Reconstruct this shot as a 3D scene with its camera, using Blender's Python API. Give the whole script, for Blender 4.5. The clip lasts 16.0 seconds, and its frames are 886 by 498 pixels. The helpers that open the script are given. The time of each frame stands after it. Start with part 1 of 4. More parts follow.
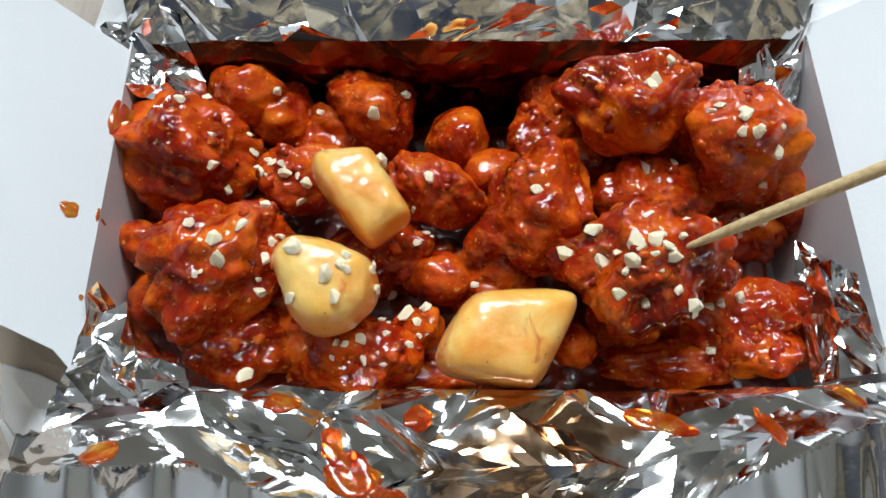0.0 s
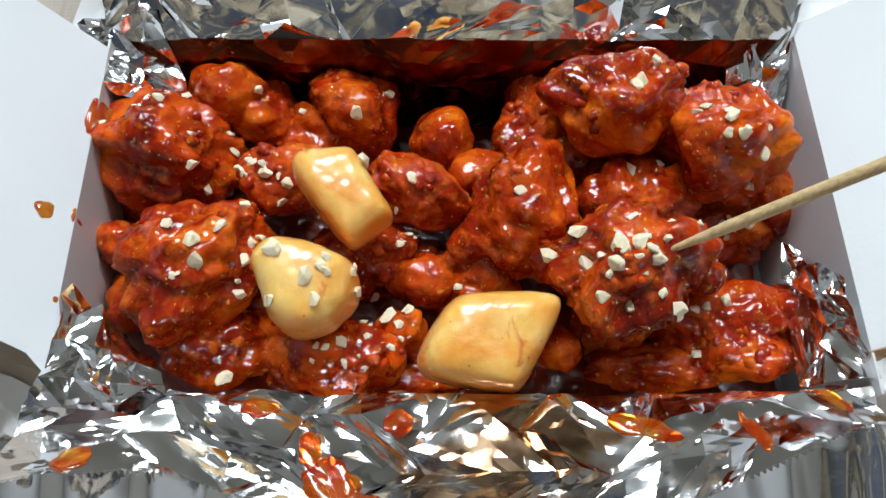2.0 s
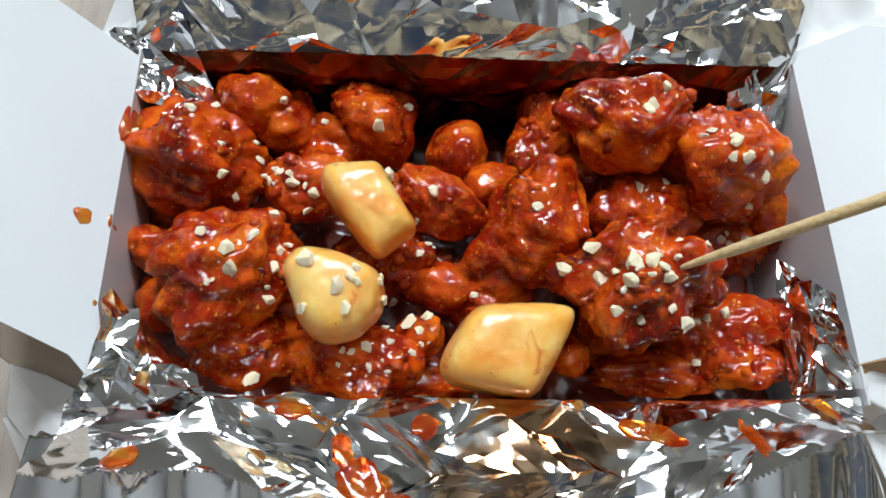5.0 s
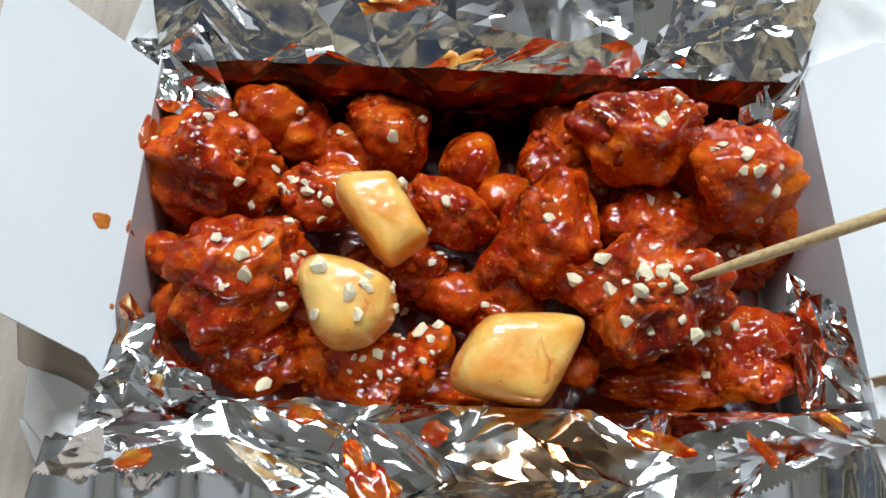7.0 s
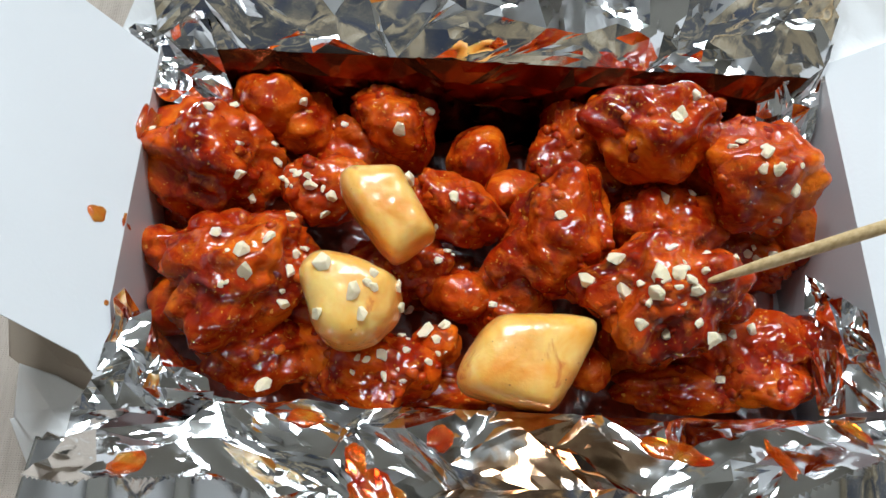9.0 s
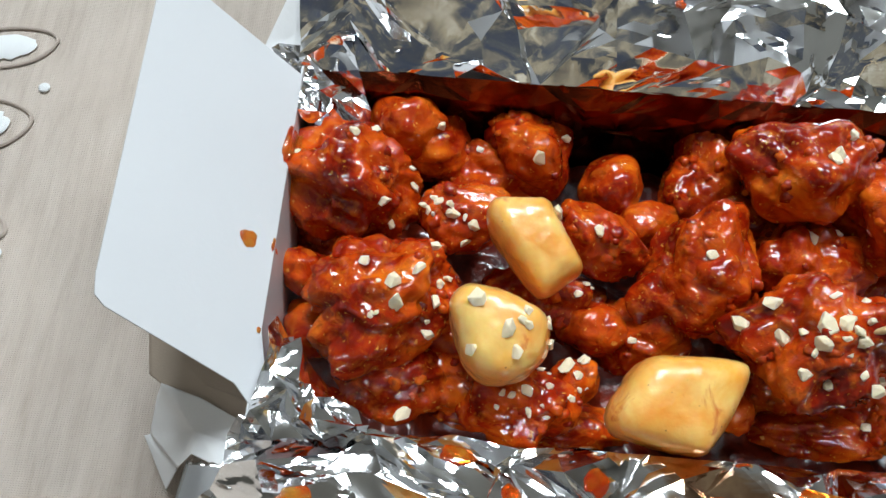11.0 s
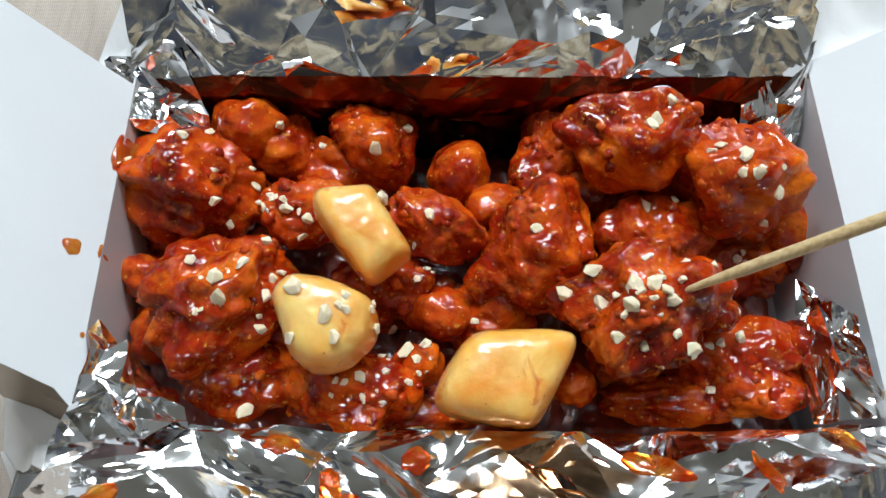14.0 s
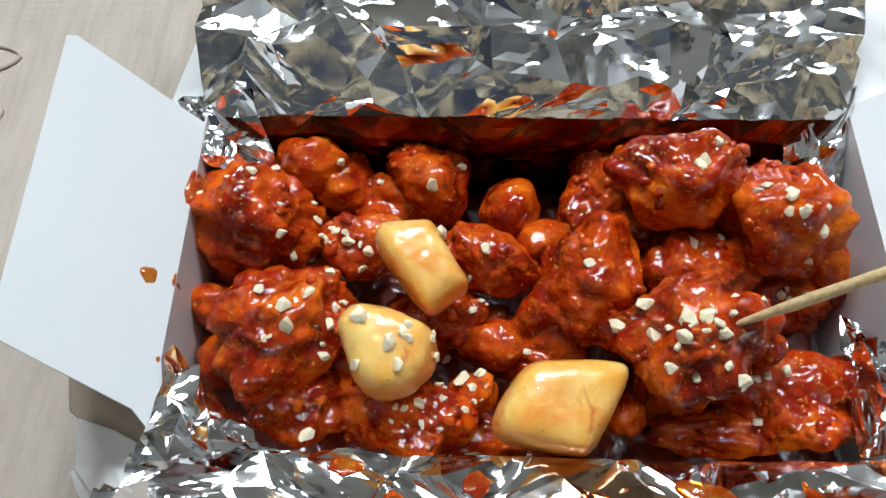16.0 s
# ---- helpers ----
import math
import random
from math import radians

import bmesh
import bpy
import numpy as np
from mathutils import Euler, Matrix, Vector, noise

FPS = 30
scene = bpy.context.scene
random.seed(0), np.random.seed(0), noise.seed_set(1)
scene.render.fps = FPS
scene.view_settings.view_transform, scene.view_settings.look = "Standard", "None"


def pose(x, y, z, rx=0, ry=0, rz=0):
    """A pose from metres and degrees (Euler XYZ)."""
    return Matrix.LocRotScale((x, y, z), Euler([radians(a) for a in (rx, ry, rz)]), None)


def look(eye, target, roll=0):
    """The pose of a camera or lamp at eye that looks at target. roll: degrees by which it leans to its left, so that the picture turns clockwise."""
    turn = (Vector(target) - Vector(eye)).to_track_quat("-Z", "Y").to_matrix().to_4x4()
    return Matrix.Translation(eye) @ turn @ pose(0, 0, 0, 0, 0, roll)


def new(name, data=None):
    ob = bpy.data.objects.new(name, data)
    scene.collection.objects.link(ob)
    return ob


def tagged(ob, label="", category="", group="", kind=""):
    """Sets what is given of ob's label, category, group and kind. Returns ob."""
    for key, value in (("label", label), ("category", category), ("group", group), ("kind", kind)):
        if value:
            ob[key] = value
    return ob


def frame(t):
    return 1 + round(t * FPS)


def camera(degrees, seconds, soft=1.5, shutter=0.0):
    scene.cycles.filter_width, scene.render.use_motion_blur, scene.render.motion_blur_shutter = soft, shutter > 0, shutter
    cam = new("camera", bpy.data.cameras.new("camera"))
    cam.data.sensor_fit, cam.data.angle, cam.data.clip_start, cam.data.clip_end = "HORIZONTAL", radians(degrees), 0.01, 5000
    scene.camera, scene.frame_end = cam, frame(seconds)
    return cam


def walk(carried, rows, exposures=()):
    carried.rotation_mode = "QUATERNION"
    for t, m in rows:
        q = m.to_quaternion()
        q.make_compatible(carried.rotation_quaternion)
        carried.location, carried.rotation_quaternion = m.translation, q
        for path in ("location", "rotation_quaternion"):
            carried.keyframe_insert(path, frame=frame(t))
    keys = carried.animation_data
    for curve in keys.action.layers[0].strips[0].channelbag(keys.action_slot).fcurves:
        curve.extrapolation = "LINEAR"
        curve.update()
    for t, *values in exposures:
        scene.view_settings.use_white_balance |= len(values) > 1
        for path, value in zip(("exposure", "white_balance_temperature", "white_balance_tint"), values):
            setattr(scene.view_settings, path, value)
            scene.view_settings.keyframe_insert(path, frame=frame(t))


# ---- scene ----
cam = camera(57.1, 16.0)
PATH = [
    (0, (-0.011, -0.058, 0.276), (0.016, 0.79, -1.536), 1.3),
    (0.5, (-0.013, -0.06, 0.278), (0.016, 0.787, -1.534), 1.5),
    (1, (-0.008, -0.06, 0.279), (0.031, 0.79, -1.531), 2.1),
    (1.5, (-0.008, -0.059, 0.273), (0.035, 0.791, -1.538), 2.4),
    (2, (-0.008, -0.056, 0.273), (0.038, 0.791, -1.538), 2.6),
    (2.5, (-0.012, -0.056, 0.274), (0.039, 0.786, -1.539), 3.0),
    (3, (-0.015, -0.055, 0.274), (0.044, 0.775, -1.545), 3.7),
    (3.5, (-0.018, -0.056, 0.276), (0.061, 0.783, -1.538), 5.2),
    (4, (-0.025, -0.054, 0.278), (0.056, 0.774, -1.541), 6.0),
    (4.2, (-0.024, -0.055, 0.28), (0.084, 0.773, -1.538), 7.6),
    (6.3, (-0.027, -0.051, 0.295), (0.099, 0.724, -1.545), 9.9),
    (6.5, (-0.023, -0.059, 0.292), (0.069, 0.78, -1.521), 7.2),
    (7, (-0.025, -0.057, 0.29), (0.068, 0.79, -1.519), 7.4),
    (7.5, (-0.025, -0.054, 0.289), (0.063, 0.787, -1.524), 7.3),
    (8, (-0.024, -0.054, 0.286), (0.062, 0.788, -1.527), 7.3),
    (8.5, (-0.026, -0.053, 0.283), (0.063, 0.787, -1.53), 7.6),
    (9, (-0.027, -0.052, 0.282), (0.067, 0.781, -1.534), 8.2),
    (9.5, (-0.045, -0.048, 0.285), (0.016, 0.762, -1.543), 6.8),
    (10, (-0.068, -0.043, 0.276), (0.001, 0.765, -1.552), 8.1),
    (10.2, (-0.067, -0.039, 0.269), (-0.012, 0.768, -1.56), 7.3),
    (12.3, (-0.063, -0.057, 0.316), (-0.053, 0.764, -1.507), 5.7),
    (12.5, (-0.031, -0.071, 0.317), (-0.044, 0.797, -1.484), 2.8),
    (13, (0.014, -0.072, 0.297), (0.015, 0.805, -1.5), -0.2),
    (13.5, (-0.004, -0.058, 0.285), (0.005, 0.813, -1.516), 0.6),
    (14, (-0.009, -0.049, 0.281), (0.002, 0.809, -1.525), 0.7),
    (14.5, (-0.007, -0.056, 0.279), (-0.009, 0.796, -1.53), -0.3),
    (15, (-0.001, -0.071, 0.289), (0.001, 0.789, -1.517), -0.1),
    (15.5, (-0.008, -0.077, 0.297), (-0.015, 0.901, -1.448), -0.6),
    (16, (-0.021, -0.055, 0.291), (-0.058, 0.881, -1.476), -1.3),
]
walk(cam, [(t, look(eye, target, roll)) for t, eye, target, roll in PATH])

# ---------------------------------------------------------------- light
world = bpy.data.worlds.new("sky")
scene.world = world
world.use_nodes = True
_wn = world.node_tree.nodes
_sky = _wn.new("ShaderNodeTexSky")
_sky.sky_type, _sky.sun_disc = "NISHITA", False
_sky.sun_elevation, _sky.sun_rotation = radians(40), radians(-20)
_bg = _wn["Background"]
_bg.inputs["Strength"].default_value = 0.1
world.node_tree.links.new(_sky.outputs[0], _bg.inputs[0])

# room: table top at z = 0
RX0, RX1, RY0, RY1, RZ0, RZ1 = -1.5, 1.5, -0.56, 0.82, -0.74, 1.70
WX0, WX1, WZ0, WZ1 = -0.50, 0.14, 1.00, 1.62
VX0, VX1 = 0.42, 0.78                                # second window, unseen, added to brighten the foil at the right


def area_lamp(name, eye, target, w, h, watts, colour):
    data = bpy.data.lights.new(name, "AREA")
    data.shape, data.size, data.size_y, data.energy, data.color = "RECTANGLE", w, h, watts, colour
    ob = new(name, data)
    ob.matrix_world = look(eye, target)
    return ob


area_lamp("window_light", ((WX0 + WX1) / 2, RY1 + 0.02, (WZ0 + WZ1) / 2), (-0.2, 0.0, 0.3), WX1 - WX0 - 0.04, WZ1 - WZ0 - 0.04, 36, (0.84, 0.94, 1.0))
# Added lamp in window 2: lifts the dark foil and doubles the highlights.
area_lamp("window_light", ((VX0 + VX1) / 2, RY1 + 0.02, (WZ0 + WZ1) / 2), (0.2, 0.0, 0.3), VX1 - VX0 - 0.04, WZ1 - WZ0 - 0.04, 18, (0.84, 0.94, 1.0))

# ---------------------------------------------------------------- materials


class Nodes:
    """A small builder for node materials."""

    def __init__(self, name):
        self.mat = bpy.data.materials.new(name)
        self.mat.use_nodes = True
        self.tree = self.mat.node_tree
        self.bsdf = self.tree.nodes["Principled BSDF"]
        self.coord = self.tree.nodes.new("ShaderNodeTexCoord")

    def link(self, a, b):
        self.tree.links.new(a, b)

    def add(self, kind, **props):
        node = self.tree.nodes.new(kind)
        for key, value in props.items():
            node.inputs[key].default_value = value
        return node

    def noise(self, scale, detail=4.0, rough=0.55, distort=0.0, space="Object", offset=None):
        n = self.add("ShaderNodeTexNoise", Scale=scale, Detail=detail, Roughness=rough, Distortion=distort)
        src = self.coord.outputs[space]
        if offset is not None:
            add = self.tree.nodes.new("ShaderNodeVectorMath")
            self.link(src, add.inputs[0])
            self.link(offset, add.inputs[1])
            src = add.outputs[0]
        self.link(src, n.inputs["Vector"])
        return n.outputs["Fac"]

    def voronoi(self, scale, space="Object"):
        n = self.add("ShaderNodeTexVoronoi", Scale=scale)
        self.link(self.coord.outputs[space], n.inputs["Vector"])
        return n.outputs["Distance"]

    def ramp(self, fac, *stops):
        n = self.tree.nodes.new("ShaderNodeValToRGB")
        while len(n.color_ramp.elements) < len(stops):
            n.color_ramp.elements.new(0.5)
        for e, (pos, col) in zip(n.color_ramp.elements, stops):
            e.position = pos
            e.color = (*col, 1) if not isinstance(col, (int, float)) else (col, col, col, 1)
        self.link(fac, n.inputs[0])
        return n.outputs[0]

    def mix(self, fac, a, b):
        n = self.tree.nodes.new("ShaderNodeMix")
        n.data_type = "RGBA"
        for sock, val in ((n.inputs[0], fac), (n.inputs[6], a), (n.inputs[7], b)):
            if isinstance(val, (int, float)):
                sock.default_value = val
            elif isinstance(val, tuple):
                sock.default_value = (*val, 1)
            else:
                self.link(val, sock)
        return n.outputs[2]

    def math(self, op, a, b):
        n = self.tree.nodes.new("ShaderNodeMath")
        n.operation = op
        for sock, val in zip(n.inputs, (a, b)):
            if isinstance(val, (int, float)):
                sock.default_value = val
            else:
                self.link(val, sock)
        return n.outputs[0]

    def bump(self, height, distance, strength=1.0, after=None):
        n = self.add("ShaderNodeBump", Strength=strength, Distance=distance)
        self.link(height, n.inputs["Height"])
        if after is not None:
            self.link(after, n.inputs["Normal"])
        return n.outputs[0]

    def random_offset(self):
        info = self.tree.nodes.new("ShaderNodeObjectInfo")
        n = self.tree.nodes.new("ShaderNodeVectorMath")
        n.operation = "SCALE"
        n.inputs[0].default_value = (1.0, 0.7, 0.4)
        self.link(info.outputs["Random"], n.inputs["Scale"])
        return n.outputs[0]

    def set(self, **values):
        for key, val in values.items():
            sock = self.bsdf.inputs[key.replace("_", " ")]
            if isinstance(val, (int, float)):
                sock.default_value = val
            elif isinstance(val, tuple):
                sock.default_value = val if len(val) == 3 and sock.type == "VECTOR" else (*val, 1)
            else:
                self.link(val, sock)
        return self.mat


def chicken_material():
    n = Nodes("glazed_fried_chicken")
    off = n.random_offset()
    big = n.noise(40, 4, 0.6, 1.0, offset=off)
    mid = n.noise(190, 4, 0.62, 0.6, offset=off)
    glaze = n.ramp(big, (0.32, (0.13, 0.004, 0.001)), (0.46, (0.32, 0.016, 0.002)), (0.58, (0.56, 0.066, 0.004)), (0.70, (0.74, 0.162, 0.008)))
    crust = n.ramp(mid, (0.50, 0.0), (0.66, 1.0))
    col = n.mix(n.math("MULTIPLY", crust, 0.45), glaze, (0.60, 0.145, 0.010))
    dark = n.ramp(n.noise(120, 4, 0.65, 0.7, offset=off), (0.32, 1.0), (0.45, 0.0))
    col = n.mix(n.math("MULTIPLY", dark, 0.6), col, (0.085, 0.006, 0.002))
    fleck = n.ramp(n.noise(520, 2, 0.5, 0.2, offset=off), (0.66, 0.0), (0.72, 0.7))
    col = n.mix(fleck, col, (0.78, 0.34, 0.05))
    crumbs = n.ramp(n.voronoi(330), (0.0, 1.0), (0.5, 0.0))
    h1 = n.bump(n.noise(300, 4, 0.6, 0.4, offset=off), 0.0012, 0.6)
    h2 = n.bump(n.math("MULTIPLY", crumbs, crust), 0.0010, 0.7, h1)
    coat = n.bump(n.noise(480, 2, 0.5, 0.3, offset=off), 0.0006, 0.24, n.bump(n.noise(210, 2, 0.45, 0.6, offset=off), 0.0013, 0.40))
    n.link(coat, n.bsdf.inputs["Coat Normal"])
    return n.set(Base_Color=col, Roughness=0.6, Specular_IOR_Level=0.0, Normal=h2,
                 Coat_Weight=1.0, Coat_Roughness=0.02, Coat_IOR=1.46,
                 Subsurface_Weight=0.08, Subsurface_Radius=(0.005, 0.0012, 0.0003), Subsurface_Scale=0.6)


def rice_cake_material():
    n = Nodes("glazed_rice_cake")
    off = n.random_offset()
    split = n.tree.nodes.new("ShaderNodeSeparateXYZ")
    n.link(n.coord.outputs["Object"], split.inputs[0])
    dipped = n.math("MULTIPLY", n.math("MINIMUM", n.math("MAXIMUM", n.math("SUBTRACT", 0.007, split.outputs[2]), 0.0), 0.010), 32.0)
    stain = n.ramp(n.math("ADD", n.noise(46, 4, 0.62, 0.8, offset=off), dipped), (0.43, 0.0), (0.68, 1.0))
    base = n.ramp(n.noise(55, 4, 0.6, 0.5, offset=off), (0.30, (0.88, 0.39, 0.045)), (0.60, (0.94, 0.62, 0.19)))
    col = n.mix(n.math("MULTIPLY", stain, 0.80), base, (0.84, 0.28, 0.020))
    red = n.ramp(n.noise(75, 4, 0.65, 0.8, offset=off), (0.63, 0.0), (0.72, 0.75))
    col = n.mix(red, col, (0.60, 0.10, 0.010))
    speck = n.ramp(n.voronoi(310), (0.07, 1.0), (0.12, 0.0))
    speck = n.math("MULTIPLY", speck, n.ramp(n.noise(180, 1, 0.5), (0.5, 0.0), (0.56, 0.8)))
    col = n.mix(speck, col, (0.28, 0.06, 0.01))
    coat = n.bump(n.noise(480, 2, 0.5, 0.3, offset=off), 0.0006, 0.40, n.bump(n.noise(130, 3, 0.5, 0.4, offset=off), 0.0014, 0.28))
    n.link(coat, n.bsdf.inputs["Coat Normal"])
    return n.set(Base_Color=col, Roughness=0.38, Normal=n.bump(n.noise(240, 4, 0.6), 0.0006, 0.4), Coat_Weight=1.0, Coat_Roughness=0.025, Coat_IOR=1.5,
                 Subsurface_Weight=0.4, Subsurface_Radius=(0.008, 0.004, 0.0012), Subsurface_Scale=0.8)


def peanut_material():
    n = Nodes("chopped_peanut")
    off = n.random_offset()
    col = n.mix(n.noise(300, 3, 0.6, offset=off), (0.97, 0.79, 0.51), (0.98, 0.88, 0.66))
    col = n.mix(n.ramp(n.noise(160, 2, 0.5, offset=off), (0.6, 0.0), (0.75, 0.6)), col, (0.62, 0.27, 0.07))
    return n.set(Base_Color=col, Roughness=0.5, Normal=n.bump(n.noise(900, 3, 0.6), 0.0004, 0.6), Coat_Weight=0.1, Coat_Roughness=0.25,
                 Subsurface_Weight=0.15, Subsurface_Radius=(0.002, 0.0014, 0.0008), Subsurface_Scale=0.5)


def foil_material(name="aluminium_foil", amber=0.0):
    """Bright foil; amber: how much of it an oily sauce film covers."""
    n = Nodes(name)
    b1 = n.bump(n.noise(110, 2, 0.4, 0.2), 0.0008, 0.10)
    b2 = n.bump(n.noise(520, 2, 0.5, 0.0), 0.00012, 0.16, b1)
    film = n.ramp(n.noise(60, 3, 0.6, 0.4), (0.42, 0.05), (0.7, 0.17))
    col = n.mix(n.noise(40, 3), (0.84, 0.84, 0.85), (0.91, 0.91, 0.91))
    if amber:
        split = n.tree.nodes.new("ShaderNodeSeparateXYZ")
        n.link(n.coord.outputs["Object"], split.inputs[0])
        away = n.math("ABSOLUTE", n.math("SUBTRACT", split.outputs[0], 0.012), 0.0)
        near = n.math("MAXIMUM", n.math("SUBTRACT", 1.0, n.math("DIVIDE", away, 0.045)), -0.6)
        spill = n.math("ADD", n.noise(26, 5, 0.6, 0.9), n.math("MULTIPLY", near, 0.30 * amber))
        stain = n.ramp(spill, (0.58, 0.0), (0.66, 1.0))
        brown = n.ramp(n.noise(140, 4, 0.65), (0.3, (0.42, 0.17, 0.05)), (0.7, (0.72, 0.45, 0.22)))
        col = n.mix(n.math("MULTIPLY", stain, 0.85), col, brown)
    return n.set(Base_Color=col, Metallic=1.0, Roughness=film, Normal=b2)


# Dark red puts back-wall shade and the chicken's reflection into the sauce-tinted foil.
def shaded_sauce_foil_material():
    n = Nodes("foil_with_sauce_and_shade")
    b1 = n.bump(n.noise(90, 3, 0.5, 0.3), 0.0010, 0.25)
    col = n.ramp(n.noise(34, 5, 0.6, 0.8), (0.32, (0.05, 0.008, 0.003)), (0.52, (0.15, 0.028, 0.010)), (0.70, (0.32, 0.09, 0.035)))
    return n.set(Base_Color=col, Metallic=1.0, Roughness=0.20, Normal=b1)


def card_material():
    n = Nodes("white_coated_card")
    col = n.mix(n.noise(9, 4, 0.6), (0.58, 0.585, 0.60), (0.64, 0.645, 0.655))
    fibre = n.noise(700, 3, 0.6)
    return n.set(Base_Color=col, Roughness=n.ramp(n.noise(30, 3), (0.3, 0.38), (0.7, 0.52)), Normal=n.bump(fibre, 0.00012, 0.35), Specular_IOR_Level=0.4)


def kraft_material():
    n = Nodes("brown_card_core")
    col = n.mix(n.noise(160, 4, 0.6), (0.42, 0.25, 0.13), (0.52, 0.33, 0.19))
    return n.set(Base_Color=col, Roughness=0.8, Normal=n.bump(n.noise(800, 3), 0.0002, 0.5))


def paper_material():
    n = Nodes("thin_white_paper")
    col = n.mix(n.noise(30, 4, 0.6), (0.86, 0.86, 0.87), (0.92, 0.92, 0.92))
    return n.set(Base_Color=col, Roughness=0.42, Normal=n.bump(n.noise(90, 4, 0.6, 0.5), 0.0008, 0.5), Subsurface_Weight=0.4, Subsurface_Radius=(0.006, 0.006, 0.006))


def sauce_material():
    n = Nodes("red_chilli_sauce")
    col = n.ramp(n.noise(160, 3, 0.6, 0.4), (0.34, (0.70, 0.04, 0.004)), (0.54, (0.86, 0.16, 0.010)), (0.70, (0.92, 0.45, 0.05)))
    return n.set(Base_Color=col, Roughness=0.12, Coat_Weight=0.6, Coat_Roughness=0.03, Transmission_Weight=0.75, IOR=1.38,
                 Normal=n.bump(n.noise(300, 3, 0.5), 0.0005, 0.5))


# Near-black red carries the shade of the gaps as well as sauce.
def sauce_shade_material():
    n = Nodes("dark_sauce_shade_sheet")
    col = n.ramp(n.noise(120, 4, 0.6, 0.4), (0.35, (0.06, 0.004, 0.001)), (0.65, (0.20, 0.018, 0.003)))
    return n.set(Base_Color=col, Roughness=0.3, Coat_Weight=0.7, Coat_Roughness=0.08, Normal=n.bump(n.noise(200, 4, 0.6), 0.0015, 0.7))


def cloth_material():
    n = Nodes("beige_woven_tablecloth")
    wave = n.add("ShaderNodeTexWave", Scale=420.0, Distortion=1.6, Detail=2.0)
    wave.inputs["Detail Scale"].default_value = 1.2
    wave.bands_direction = "Y"
    n.link(n.coord.outputs["Object"], wave.inputs["Vector"])
    weft = n.add("ShaderNodeTexWave", Scale=330.0, Distortion=1.8, Detail=2.0)
    weft.bands_direction = "X"
    n.link(n.coord.outputs["Object"], weft.inputs["Vector"])
    slub = n.tree.nodes.new("ShaderNodeMapping")
    slub.inputs["Scale"].default_value = (220, 26, 1)
    n.link(n.coord.outputs["Object"], slub.inputs["Vector"])
    streak = n.add("ShaderNodeTexNoise", Scale=1.0, Detail=5.0, Roughness=0.62)
    n.link(slub.outputs[0], streak.inputs["Vector"])
    col = n.ramp(streak.outputs["Fac"], (0.25, (0.41, 0.335, 0.275)), (0.5, (0.53, 0.45, 0.385)), (0.75, (0.62, 0.535, 0.47)))
    blotch = n.noise(22, 4, 0.6, 0.3)
    col = n.mix(n.ramp(blotch, (0.4, 0.0), (0.7, 0.55)), col, (0.62, 0.52, 0.445))
    weave = n.math("MULTIPLY", wave.outputs["Fac"], weft.outputs["Fac"])
    col = n.mix(n.math("MULTIPLY", weave, 0.14), col, (0.70, 0.62, 0.55))
    return n.set(Base_Color=col, Roughness=0.7, Normal=n.bump(weave, 0.0005, 0.6), Sheen_Weight=0.1)


def plain_material(name, a, b, rough, scale=3.0, bump=0.0006):
    n = Nodes(name)
    col = n.mix(n.noise(scale, 5, 0.6, 0.2), a, b)
    return n.set(Base_Color=col, Roughness=rough, Normal=n.bump(n.noise(scale * 40, 4), bump, 0.5))


def skewer_material():
    n = Nodes("bamboo_skewer")
    m = n.tree.nodes.new("ShaderNodeMapping")
    m.inputs["Scale"].default_value = (900, 900, 22)
    n.link(n.coord.outputs["Object"], m.inputs["Vector"])
    g = n.add("ShaderNodeTexNoise", Scale=1.0, Detail=4.0)
    n.link(m.outputs[0], g.inputs["Vector"])
    col = n.ramp(g.outputs["Fac"], (0.3, (0.50, 0.33, 0.15)), (0.55, (0.66, 0.48, 0.25)), (0.75, (0.72, 0.56, 0.32)))
    return n.set(Base_Color=col, Roughness=0.5, Normal=n.bump(g.outputs["Fac"], 0.0003, 0.4))


M_CHICKEN, M_CAKE, M_NUT, M_FOIL = chicken_material(), rice_cake_material(), peanut_material(), foil_material()
M_CARD, M_KRAFT, M_PAPER, M_SAUCE, M_CLOTH, M_SKEWER = card_material(), kraft_material(), paper_material(), sauce_material(), cloth_material(), skewer_material()
M_SAUCE_SHADE = sauce_shade_material()
M_BUFF = plain_material("buff_card", (0.46, 0.37, 0.29), (0.54, 0.45, 0.36), 0.7, 40, 0.0003)
M_FOIL_FRONT, M_FOIL_SAUCE_SHADE = foil_material("foil_with_oily_film", 0.8), shaded_sauce_foil_material()
M_WALL = plain_material("beige_plaster", (0.31, 0.30, 0.27), (0.37, 0.36, 0.33), 0.85)


# Unseen wall; navy and brown patches stand in for what the foil mirrors.
def mottled_wall():
    n = Nodes("wall_for_foil_reflections")
    col = n.ramp(n.noise(2.6, 3, 0.55, 0.6), (0.36, (0.016, 0.022, 0.042)), (0.50, (0.045, 0.045, 0.045)), (0.60, (0.24, 0.19, 0.12)), (0.72, (0.42, 0.38, 0.30)))
    return n.set(Base_Color=col, Roughness=0.85, Normal=n.bump(n.noise(60, 4), 0.001, 0.5))


M_REFLECTED_WALL = mottled_wall()
M_CEIL = plain_material("white_ceiling_paint", (0.57, 0.585, 0.60), (0.63, 0.645, 0.66), 0.9)
M_WOODFLOOR = plain_material("brown_floor", (0.25, 0.16, 0.09), (0.34, 0.22, 0.13), 0.5)
M_TABLE = plain_material("table_wood", (0.22, 0.13, 0.07), (0.30, 0.19, 0.11), 0.45)
